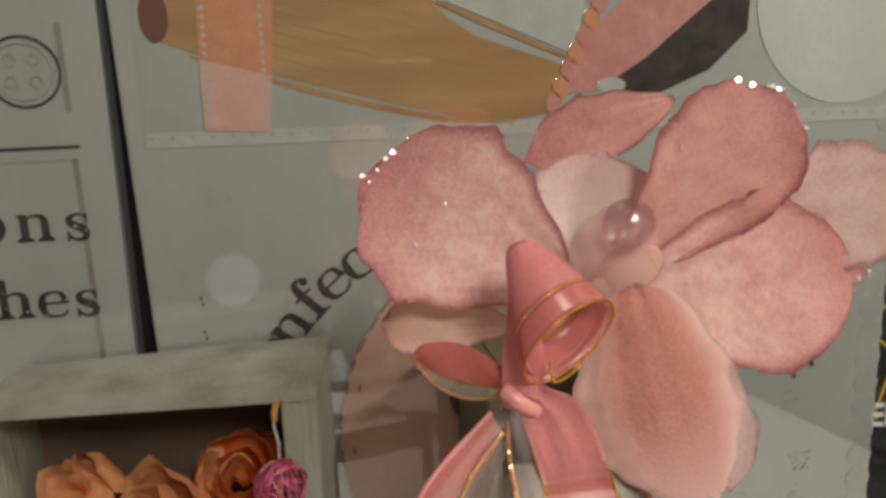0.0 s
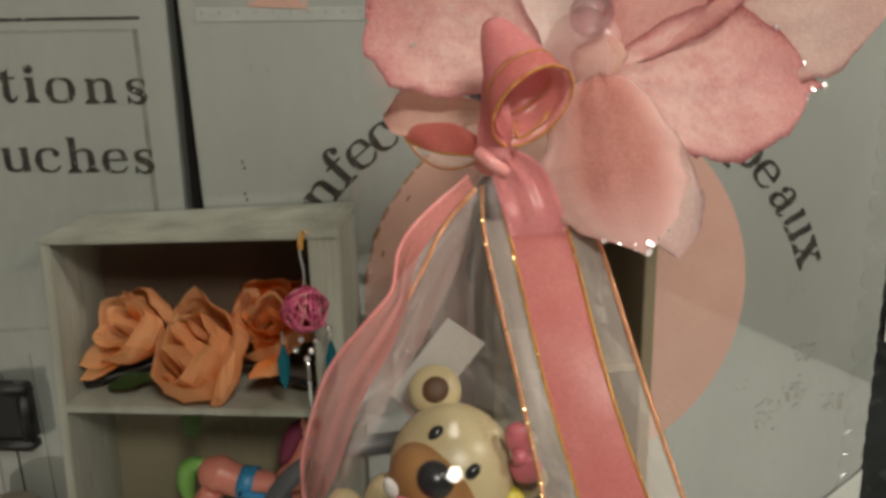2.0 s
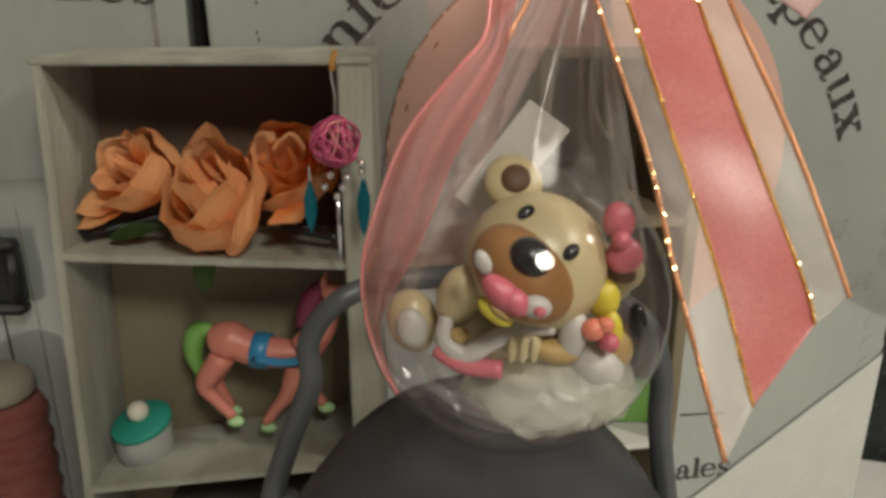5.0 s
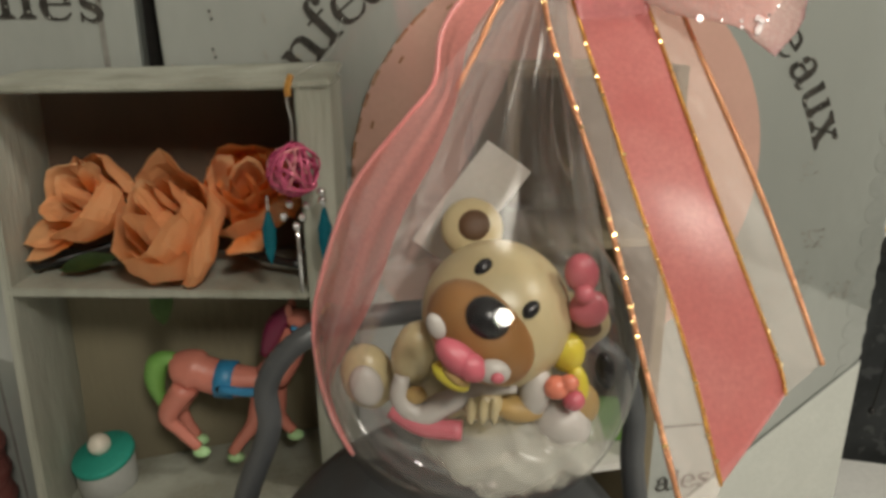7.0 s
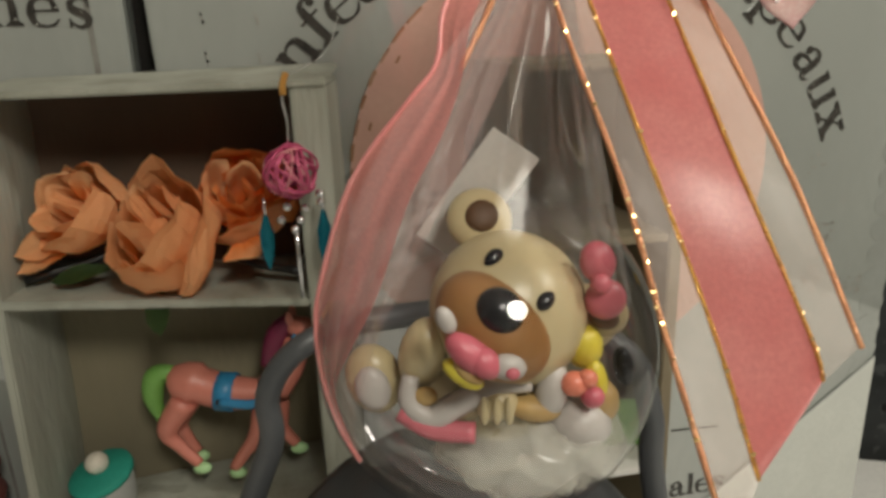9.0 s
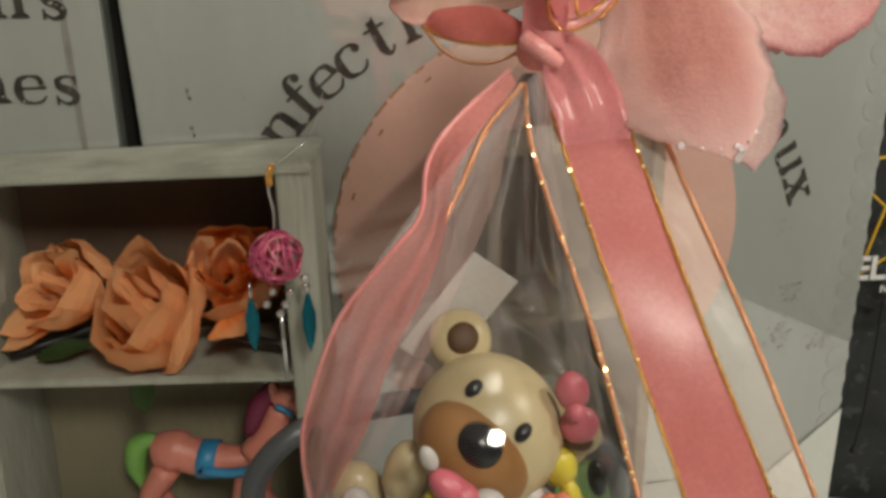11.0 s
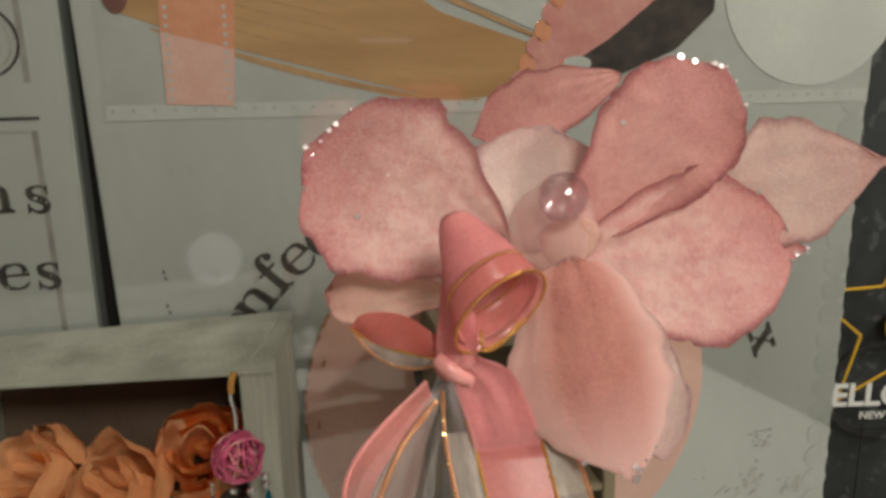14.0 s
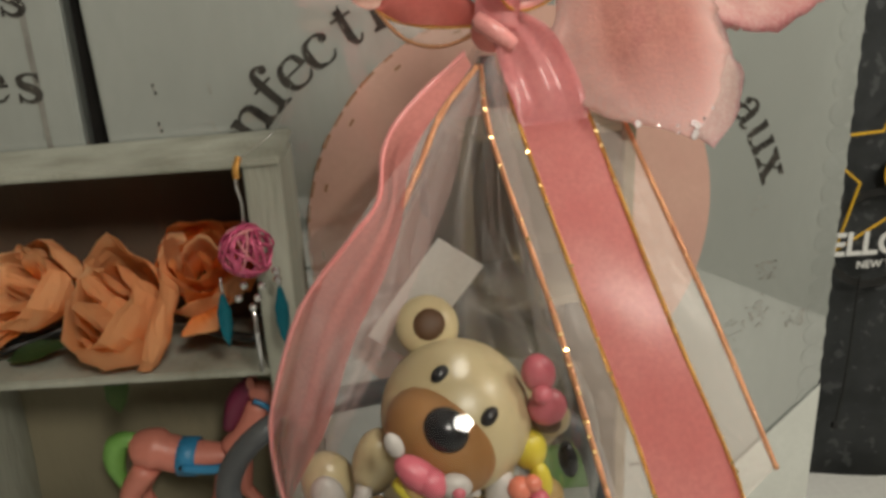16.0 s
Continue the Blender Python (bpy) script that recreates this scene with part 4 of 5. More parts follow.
# charm on the shelf corner
def charm():
    c = Vector((-0.0735, 0.2645, 0.1475))
    root = thing("hanging_charm", Matrix.Translation(c), "pink openwork charm with silver beads and teal feathers", "charm")
    rnd = random.Random(8)
    for k in range(22):
        m = Euler((rnd.uniform(0, 6.28), rnd.uniform(0, 6.28), rnd.uniform(0, 6.28))).to_matrix()
        r = 0.0112 * rnd.uniform(0.86, 1.0)
        off = rnd.uniform(-0.5, 0.5) * r
        s = math.sqrt(r * r - off * off)
        path = [m @ Vector((s * math.cos(a), s * math.sin(a), off)) for a in [2 * math.pi * i / 18 for i in range(19)]]
        bm = tube(bmesh.new(), path, 0.00055, 5)
        part("wire_loop", bm, MAGENTA if k % 5 else PINK_WIRE, root)
    up = glide([(0, 0, 0.011), (0.0004, 0, 0.02), (-0.0005, -0.001, 0.028), (0.0005, -0.001, 0.033)], 12)
    part("hanger", tube(bmesh.new(), up, 0.0007, 6), SILVER, root)
    part("clasp", tube(bmesh.new(), glide([(0, -0.001, 0.03), (0.0002, -0.001, 0.034), (0.001, 0.002, 0.0375)], 8), 0.0014, 8), GOLD, root, "small gold clasp")
    part("string", tube(bmesh.new(), glide([(0.001, 0.002, 0.037), (0.006, 0.02, 0.040), (0.010, 0.05, 0.045), (0.012, 0.078, 0.060)], 14), 0.0002, 5), PALE_INK, root)
    for x, y, z in ((-0.005, -0.004, -0.0185), (0.003, -0.005, -0.0185), (-0.0025, -0.003, -0.0135), (0.0045, -0.002, -0.0145), (0.0005, -0.005, -0.0225), (0.0105, 0.0, -0.009), (0.0107, 0.0, -0.0128)):
        part("bead", ball(bmesh.new(), (x, y, z), 0.0018, None, 0, 12, 8), SILVER, root)
    part("rod", tube(bmesh.new(), [Vector((0.0005, -0.004, z)) for z in (-0.021, -0.035, -0.052)], 0.0009, 8), SILVER, root, "thin silver rod")
    for x, z0, z1, y in ((-0.0118, -0.016, -0.041, -0.002), (0.0112, -0.015, -0.043, 0.0)):
        part("feather", petal(bmesh.new(), (x, y, z0), (x - 0.0005, y, z1), 0.0058, (0.2, -1, 0), 0.5, 0.35, 0, 0.01, 4, 0.0006, 0.8), FEATHER, root, "teal enamel feather")
        part("feather_link", tube(bmesh.new(), [Vector((x, y, z0 + 0.006)), Vector((x, y, z0 + 0.003)), Vector((x, y, z0 - 0.001))], 0.0006, 6), SILVER, root)


charm()


# toy horse
def toy_horse():
    root = thing("toy_horse", pose(-0.1225, 0.304, -0.0185) @ Matrix.Diagonal((1.12, 1, 1, 1)), "pink vinyl toy horse with blue saddle and green tail", "toy")
    bm = bmesh.new()
    tube(bm, glide([(-0.026, 0, 0.052), (-0.019, 0, 0.0535), (-0.004, 0, 0.048), (0.012, 0, 0.047), (0.022, 0, 0.052)], 24), lambda t: 0.0045 + 0.0046 * math.sin(math.pi * min(1, t * 1.05 + 0.08)) ** 0.7 + 0.002 * (t < 0.3), 14)
    part("body", bm, HORSE, root)
    neck = bmesh.new()
    tube(neck, glide([(0.018, 0, 0.05), (0.026, 0, 0.062), (0.031, 0, 0.076)], 10), lambda t: 0.0085 - 0.0028 * t, 12)
    part("neck", neck, HORSE, root)
    head = ball(bmesh.new(), (0.036, 0, 0.080), (0.011, 0.006, 0.0062), Euler((0, radians(28), 0)).to_matrix())
    part("head", head, HORSE, root)
    for y in (-0.0035, 0.0035):
        part("ear", ball(bmesh.new(), (0.029, y, 0.088), (0.0018, 0.0012, 0.004)), HORSE, root)
    part("mane", tube(bmesh.new(), glide([(0.029, 0, 0.088), (0.022, 0, 0.078), (0.016, 0, 0.062)], 10), lambda t: 0.003 + 0.002 * math.sin(3.1 * t), 8), DARK_MANE, root, "dark magenta mane")
    for y, pts in ((-0.0055, [(-0.021, 0.047), (-0.031, 0.030), (-0.026, 0.020), (-0.019, 0.0105)]), (0.0055, [(-0.020, 0.047), (-0.029, 0.030), (-0.027, 0.020), (-0.023, 0.0105)]),
                   (-0.005, [(0.015, 0.042), (0.010, 0.027), (0.002, 0.015), (-0.003, 0.007)]), (0.005, [(0.017, 0.042), (0.017, 0.027), (0.020, 0.02), (0.024, 0.014)])):
        leg = part("leg", tube(bmesh.new(), glide([(x, y, z) for x, z in pts], 16), lambda t: 0.0060 - 0.0036 * min(1, t * 1.2) + 0.0004 * math.sin(9 * t), 10), HORSE, root)
        x, z = pts[-1]
        part("hoof", ball(bmesh.new(), (x + 0.0012, y, z - 0.0028), (0.0042, 0.0034, 0.0030)), MINT, leg, "pale green hoof")
    part("tail", tube(bmesh.new(), glide([(-0.026, 0, 0.060), (-0.034, 0, 0.058), (-0.037, 0, 0.046), (-0.035, 0, 0.033)], 16), lambda t: 0.0022 + 0.0030 * math.sin(math.pi * min(1, 0.12 + 0.9 * t)), 10), GREEN, root, "bright green tail")
    part("saddle", tube(bmesh.new(), [Vector((x, 0, 0.0485 - 0.0004 * k)) for k, x in enumerate((-0.0075, -0.004, 0.0005))], 0.0098, 20), BLUE, root, "blue saddle blanket")
    part("girth", tube(bmesh.new(), glide([(-0.004, -0.0095, 0.0475), (0.008, -0.0100, 0.046), (0.020, -0.0085, 0.047)], 10), 0.0024, 8), BLUE, root)
    part("rein", tube(bmesh.new(), glide([(0.030, -0.006, 0.080), (0.034, -0.0065, 0.078), (0.037, -0.006, 0.074)], 8), 0.0014, 6), BLUE, root)
    part("stud", ball(bmesh.new(), (-0.004, -0.0102, 0.0475), (0.0019, 0.001, 0.0019)), NEAR_BLACK, root)


toy_horse()


def lidded_pot():
    root = thing("small_pot", pose(-0.1945, 0.298, -0.0365), "small frosted pot with teal felt lid and pearl knob", "pot")
    bm = lathe(bmesh.new(), [(0.0, 0.0), (0.011, 0.0), (0.0135, 0.002), (0.0148, 0.010), (0.0150, 0.020), (0.0142, 0.0235), (0.0, 0.0235)], (0, 0, 0), 32)
    part("pot", bm, GLASS_WHITE, root)
    bm = lathe(bmesh.new(), [(0.0, 0.0), (0.0152, 0.0), (0.0160, 0.0010), (0.0160, 0.0032), (0.0152, 0.0042), (0.0, 0.0046)], (0, 0, 0), 32)
    bm.transform(Matrix.Translation((0.0008, -0.001, 0.0232)) @ Euler((radians(14), radians(-8), 0)).to_matrix().to_4x4())
    part("lid", bm, TEAL, root, "teal felt lid")
    part("knob", ball(bmesh.new(), (-0.001, -0.001, 0.0315), 0.0058), PEARL, root, "pearl knob")


lidded_pot()


def shelf_floor_things():
    root = thing("dark_carton", pose(-0.143, 0.305, TABLE_Z + 0.004, 0, 0, 4), "dark printed carton on the shelf bottom", "box")
    part("carton", box(bmesh.new(), (-0.04, -0.015, 0), (0.05, 0.02, 0.128), 0.001), surface("dark_carton", (0.05, 0.045, 0.04), (0.08, 0.07, 0.06), 0.5, bump=0.1), root, smooth=False)
    part("label", box(bmesh.new(), (-0.012, -0.0156, 0.075), (0.044, -0.0151, 0.124)), CARD_BACK, root, "grey label", smooth=False)
    for k in range(5):
        part("text_bar", box(bmesh.new(), (-0.008, -0.0162, 0.118 - 0.004 * k), (0.04 - 0.006 * (k % 3), -0.0157, 0.1195 - 0.004 * k)), PAPER, root, smooth=False)
    solo("yellow_lid", lathe(bmesh.new(), [(0, 0), (0.012, 0), (0.0125, 0.004), (0.012, 0.008), (0, 0.009)], (-0.196, 0.288, TABLE_Z + 0.004), 24), YELLOW, "small yellow lid on the shelf bottom", "lid")


shelf_floor_things()


# things left of the shelf
def left_things():
    root = thing("yarn_roll", pose(-0.267, 0.292, TABLE_Z - 0.005), "dusty red ribbed roll with a cream end", "roll")
    prof = [(0.0, 0.005)]
    for k in range(12):
        z = 0.195 * k / 12
        prof += [(0.0195, z + 0.006), (0.0215, z + 0.011), (0.0195, z + 0.0165)]
    prof += [(0.018, 0.198), (0.0, 0.199)]
    part("roll", lathe(bmesh.new(), prof, (0, 0, 0), 28), RED_YARN, root)
    part("cap", lathe(bmesh.new(), [(0, 0.199), (0.014, 0.199), (0.0175, 0.203), (0.017, 0.212), (0.012, 0.216), (0, 0.217)], (0, 0, 0), 28), CREAM_FELT, root, "cream felt end")
    solo("dark_post", box(bmesh.new(), (-0.238, 0.306, TABLE_Z), (-0.222, 0.318, 0.004), 0.002), RED_PRINT, "dark reddish post between roll and shelf", "post")
    holder = thing("black_frame", pose(-0.275, 0.299, -0.005), "small glossy black frame fixed on the board", "frame")
    for lo, hi in (((-0.03, 0, 0.054), (0.024, 0.01, 0.060)), ((-0.03, 0, 0.089), (0.024, 0.01, 0.0955)), ((0.018, 0, 0.06), (0.024, 0.01, 0.089)), ((-0.03, 0, 0.06), (-0.024, 0.01, 0.089))):
        part("rail", box(bmesh.new(), lo, hi, 0.0015), BLACK_PLASTIC, holder)
    part("pane", box(bmesh.new(), (-0.024, 0.004, 0.06), (0.018, 0.008, 0.089)), NEAR_BLACK, holder, smooth=False)
    part("bracket", box(bmesh.new(), (-0.01, 0.008, 0.068), (0.004, 0.0165, 0.08)), BLACK_PLASTIC, holder)


left_things()


# toy chair under the ornament
def toy_chair():
    root = thing("toy_chair", pose(-0.010, 0.185, TABLE_Z), "small grey plastic toy chair with bent armrests", "toy chair")
    bm = bmesh.new()
    nx, ny = 26, 20
    rows = []
    for j in range(ny):
        v = j / (ny - 1)
        row = []
        for i in range(nx):
            u = 2 * i / (nx - 1) - 1
            w = 0.084 - 0.012 * v ** 1.3
            z = 0.205 + 0.052 * (1 - abs(u) ** 2.2) * (0.45 + 0.55 * v) - 0.004 * math.cos(10 * u) * (1 - v) - 0.006 * math.exp(-((u * 3) ** 2 + ((v - 0.55) * 4) ** 2))
            row.append(Vector((u * w, -0.06 + 0.085 * v, z)))
        rows.append(row)
    part("seat", sheet(bm, rows, 0.006), CUSHION_GREY, root, "dark grey moulded seat")
    part("front_apron", box(bmesh.new(), (-0.08, -0.060, 0.18), (0.08, -0.054, 0.208), 0.002), CUSHION_GREY, root)
    left = glide([(-0.094, 0.012, 0.10), (-0.086, 0.014, 0.19), (-0.076, 0.016, 0.2280), (-0.0655, 0.017, 0.2550), (-0.0655, 0.018, 0.2710), (-0.060, 0.02, 0.2820), (-0.050, 0.024, 0.2895), (-0.036, 0.034, 0.2915)], 40)
    part("armrest", tube(bmesh.new(), left, lambda t: 0.0047 - 0.0006 * t, 12), PLASTIC_GREY, root)
    right = glide([(0.082, 0.012, 0.10), (0.074, 0.014, 0.19), (0.0665, 0.016, 0.24), (0.0655, 0.017, 0.2610), (0.059, 0.018, 0.2810), (0.047, 0.024, 0.2895), (0.034, 0.034, 0.2915)], 40)
    part("armrest", tube(bmesh.new(), right, lambda t: 0.0046 - 0.0006 * t, 12), PLASTIC_GREY, root)
    part("back_rail", tube(bmesh.new(), glide([(-0.036, 0.034, 0.2915), (0, 0.042, 0.2915), (0.034, 0.034, 0.2915)], 14), 0.0046, 10), PLASTIC_GREY, root)
    for x in (-0.078, 0.07):
        for y in (-0.05, 0.015):
            part("leg", tube(bmesh.new(), [Vector((x * 1.08, y, 0.0)), Vector((x * 1.04, y, 0.11)), Vector((x, y, 0.207))], 0.0055, 10), PLASTIC_GREY, root)


toy_chair()


# clear drop-shaped ornament
DROP = Vector((-0.0025, 0.165, 0.0705))


def drop_profile():
    out = []
    for k in range(33):
        a = -math.pi / 2 + k * (math.pi * 0.78) / 32
        out.append((0.0455 * math.cos(a), 0.0462 + 0.0462 * math.sin(a)))
    r0, z0 = out[-1]
    for k in range(1, 13):
        t = k / 12
        out.append((r0 * (1 - t) ** 1.15 * (1 - 0.1 * math.sin(math.pi * t)) + 0.0035 * t, z0 + (0.154 - z0) * t))
    return out


def clear_drop():
    bm = bmesh.new()
    prof = drop_profile()
    rings = []
    n = 72
    for r, z in prof:
        x = DROP.x + 0.019 * max(0, (z - 0.075) / 0.079) ** 1.2
        y = DROP.y + 0.006 * max(0, (z - 0.075) / 0.079)
        fold = 0.11 * min(1, max(0, (z - 0.082) / 0.03))
        ring = []
        for k in range(n):
            a = 2 * math.pi * k / n
            q = r * (1 + fold * (math.sin(5 * a + 30 * z) + 0.6 * math.sin(11 * a - 45 * z)))
            ring.append(bm.verts.new((x + q * math.cos(a), y + q * math.sin(a), DROP.z + z)))
        rings.append(ring)
    for a, b in zip(rings, rings[1:]):
        for k in range(n):
            bm.faces.new((a[k], a[(k + 1) % n], b[(k + 1) % n], b[k])).material_index = int(a[0].co.z > DROP.z + 0.079)
    root = thing("clear_ornament", Matrix.Translation(DROP), "clear plastic drop-shaped ornament resting on a toy chair", "ornament")
    shell = part("shell", bm, [CLEAR, NECK], root, placed=True)
    shell.visible_shadow = False
    # folds of grey film inside the neck
    for k in range(9):
        a = 0.15 + k * 0.40
        low = Vector((DROP.x + 0.036 * math.cos(a), DROP.y + 0.036 * math.sin(a), DROP.z + 0.06))
        mid = Vector((DROP.x + 0.004 + 0.026 * math.cos(a + 0.2), DROP.y + 0.026 * math.sin(a + 0.2), DROP.z + 0.1))
        top = Vector((0.0155, 0.171, 0.222))
        path = glide([low, mid, top], 14)
        rows = []
        for i, p in enumerate(path):
            t = i / 14
            w = 0.0125 * (1 - t) + 0.001
            s = Vector((-math.sin(a), math.cos(a), 0.1))
            rows.append([p + s * w * u + Vector((math.cos(a), math.sin(a), 0)) * 0.002 * math.sin(7 * u + k) for u in (-1, -0.6, -0.2, 0.2, 0.6, 1)])
        f = part("film_fold", sheet(bmesh.new(), rows), FILM, root, "grey clear film fold", placed=True)
        f.visible_shadow = False


clear_drop()


def bear():
    mats = [CREAM, BROWN, NEAR_BLACK, WHITE, CANDY, YELLOW, CORAL, OCHRE, HOLLOW]
    bm = bmesh.new()
    head = bmesh.new()
    ball(head, (0.0014, -0.0200, -0.0042), (0.0056, 0.0044, 0.0050), None, 2)
    for s in (-1, 1):
        ball(head, (s * 0.0074 - 0.0002, -0.0166 - 0.0012 * s - 0.0004, 0.0050), (0.0018, 0.0014, 0.0026), None, 2, 12, 8)
        ball(head, (s * 0.0178, 0.0006, 0.0152), (0.0084, 0.0046, 0.0084), None, 0)
        ball(head, (s * 0.0176, -0.0030, 0.0150), (0.0042, 0.0018, 0.0044), None, 8)
    turned = (Matrix.Translation((-0.0010, 0.158, 0.1297)) @ Matrix.Rotation(radians(42), 4, "Y") @ Matrix.Rotation(radians(-18), 4, "Z") @ Matrix.Rotation(radians(-29), 4, "X") @ Matrix.Scale(1.06, 4))
    head.transform(turned)
    # skull and muzzle sit a little beside the middle of the face
    skull = bmesh.new()
    ball(skull, (0, 0, 0), (0.0194, 0.0180, 0.0190), None, 0, 28, 18)
    ball(skull, (0, -0.0105, -0.0085), (0.0148, 0.0105, 0.0106), None, 1, 24, 14)
    skull.transform(Matrix.Translation((0.0042, 0, 0.0004)) @ turned)
    me = bpy.data.meshes.new("skull")
    skull.to_mesh(me)
    skull.free()
    head.from_mesh(me)
    bpy.data.meshes.remove(me)
    me = bpy.data.meshes.new("tmp")
    head.to_mesh(me)
    head.free()
    bm.from_mesh(me)
    bpy.data.meshes.remove(me)

    def add_ball(c, r, turn=(0, 0, 0), index=0):
        ball(bm, c, r, Euler([radians(a) for a in turn]).to_matrix(), index, 16, 10)
    add_ball((0.0, 0.166, 0.108), (0.020, 0.015, 0.020), (0, 0, 0), 0)
    add_ball((0.0205, 0.150, 0.1015), (0.0085, 0.008, 0.0070), (0, 15, 0), 3)
    add_ball((-0.0324, 0.157, 0.1118), (0.0076, 0.006, 0.0098), (0, -12, 0), 0)
    add_ball((-0.0322, 0.1515, 0.1118), (0.0046, 0.003, 0.0062), (0, -12, 0), 3)
    add_ball((-0.0190, 0.152, 0.1210), (0.0062, 0.006, 0.0098), (0, 14, 0), 0)
    add_ball((-0.0185, 0.1455, 0.1125), (0.0030, 0.002, 0.0026), (0, 0, 0), 7)
    tube(bm, glide([(-0.0220, 0.147, 0.1175), (-0.0226, 0.1455, 0.1110), (-0.0170, 0.1445, 0.1070), (-0.0100, 0.1445, 0.1110), (-0.001, 0.1450, 0.1150), (0.0075, 0.146, 0.1150)], 20), lambda t: 0.0034 - 0.0012 * abs(2 * t - 1), 8, 3)
    tube(bm, glide([(-0.0249, 0.146, 0.1083), (-0.017, 0.1435, 0.1045), (-0.0065, 0.142, 0.1040)], 12), 0.0027, 8, 4)
    add_ball((-0.0012, 0.1455, 0.1105), (0.0056, 0.005, 0.0048), (0, 0, 0), 0)
    for k in (-1, 0, 1):
        add_ball((-0.0012 + 0.003 * k, 0.1405, 0.1108), (0.0012, 0.0012, 0.0040), (0, 0, 0), 0)
    add_ball((0.0085, 0.147, 0.1075), (0.007, 0.004, 0.0034), (0, 10, 0), 7)
    add_ball((-0.0100, 0.149, 0.1075), (0.007, 0.004, 0.0036), (0, -6, 0), 0)
    # wrapped sweet held at the mouth
    add_ball((-0.0073, 0.1320, 0.1300), (0.0070, 0.0040, 0.0036), (0, 42, 0), 4)
    add_ball((-0.0045, 0.1310, 0.1285), (0.0044, 0.0036, 0.0034), (0, 42, 0), 4)
    add_ball((-0.0126, 0.1320, 0.1385), (0.0021, 0.0018, 0.0034), (0, -24, 0), 3)
    add_ball((0.0008, 0.1310, 0.1272), (0.0042, 0.0025, 0.0031), (0, 10, 0), 3)
    add_ball((-0.0092, 0.1335, 0.1246), (0.0056, 0.0030, 0.0026), (0, 38, 0), 5)
    add_ball((-0.0080, 0.1325, 0.1256), (0.0042, 0.0030, 0.0018), (0, 38, 0), 7)
    add_ball((0.0016, 0.1285, 0.1268), (0.0016, 0.001, 0.0014), (0, 0, 0), 4)
    # pink bow over the ear
    add_ball((0.0242, 0.151, 0.1442), (0.0044, 0.0034, 0.0054), (0, -12, 0), 4)
    add_ball((0.0264, 0.151, 0.1345), (0.0052, 0.0034, 0.0052), (0, 25, 0), 4)
    add_ball((0.0245, 0.148, 0.1398), (0.0026, 0.0026, 0.0026), (0, 0, 0), 4)
    # far ear under the bow
    add_ball((0.0270, 0.1560, 0.1285), (0.0068, 0.004, 0.0060), (0, 20, 0), 0)
    add_ball((0.0264, 0.1522, 0.1290), (0.0042, 0.0016, 0.0030), (0, 20, 0), 8)
    # coloured sweets beside the body
    add_ball((0.0217, 0.152, 0.1215), (0.0048, 0.004, 0.0058), (0, 0, 0), 5)
    add_ball((0.0245, 0.150, 0.1130), (0.0030, 0.003, 0.0060), (0, -10, 0), 5)
    add_ball((0.0180, 0.1440, 0.1155), (0.0034, 0.003, 0.0032), (0, 0, 0), 6)
    add_ball((0.0226, 0.1445, 0.1115), (0.0030, 0.003, 0.0028), (0, 0, 0), 4)
    add_ball((0.0210, 0.1435, 0.1170), (0.0026, 0.0022, 0.0024), (0, 0, 0), 6)
    add_ball((0.0130, 0.147, 0.1125), (0.0042, 0.004, 0.0075), (0, 8, 0), 3)
    add_ball((0.0262, 0.152, 0.1060), (0.0050, 0.005, 0.0060), (0, 0, 0), 7)
    # black ball added as the dark reflection of the chair arm in the shell
    add_ball((0.0345, 0.162, 0.1105), (0.0028, 0.003, 0.0058), (0, -10, 0), 2)
    solo("bear_figurine", bm, mats, "cream clay bear figurine with pink bow inside clear ornament", "figurine")


bear()


def tag_and_fill():
    bm = box(bmesh.new(), (-0.0072, -0.0003, -0.019), (0.0082, 0.0003, 0.019), 0.0002)
    bm.transform(Matrix.Translation((-0.0040, 0.180, 0.1545)) @ Euler((radians(8), radians(36), 0)).to_matrix().to_4x4())
    solo("paper_tag", bm, PAPER, "white folded paper tag behind the bear", "tag", smooth=False)
    bm = ball(bmesh.new(), (0.0080, 0.1590, 0.0920), (0.0260, 0.0220, 0.0125), None, 0, 64, 36)
    for v in bm.verts:
        v.co += 0.0030 * noise.noise_vector(v.co * 150) + 0.0008 * noise.noise_vector(v.co * 420)
    solo("white_filling", bm, FILL, "crumpled white film lying under the bear", "filling")


tag_and_fill()


# ribbon and flower on the neck
KNOT = Vector((0.0165, 0.167, 0.2275))
PITCH = 0.62


def hang(x, z):
    """A place on the slanting plane in which the ribbon tail hangs."""
    return Vector((x, 0.17 - PITCH * (0.226 - z) + 0.0036 * math.sin(85 * (0.226 - z) - 0.64) + 0.0011 * math.sin(230 * (0.226 - z) + 60 * x), z))


def gold_edge(root, path, mat=GOLD, r=0.00075, parent=None):
    bm = tube(bmesh.new(), path, lambda t: r * (1 + 0.12 * math.sin(420 * t)), 6)
    part("gold_thread", bm, mat, parent or root, placed=True)


def band(root, name, a, b, mat, bulge=0.0, label=""):
    """A strip between two edge curves."""
    rows = []
    n = len(a)
    for i in range(n):
        t = i / (n - 1)
        rows.append([a[i].lerp(b[i], u) + Vector((0, -1, 0.3)) * bulge * (math.sin(math.pi * u) + 0.5 * math.sin(11 * t + 2 * u)) for u in (0, 0.015, 0.17, 0.33, 0.5, 0.67, 0.83, 0.985, 1)])
    return part(name, sheet(bmesh.new(), rows, 0.00025), mat, root, label, placed=True)


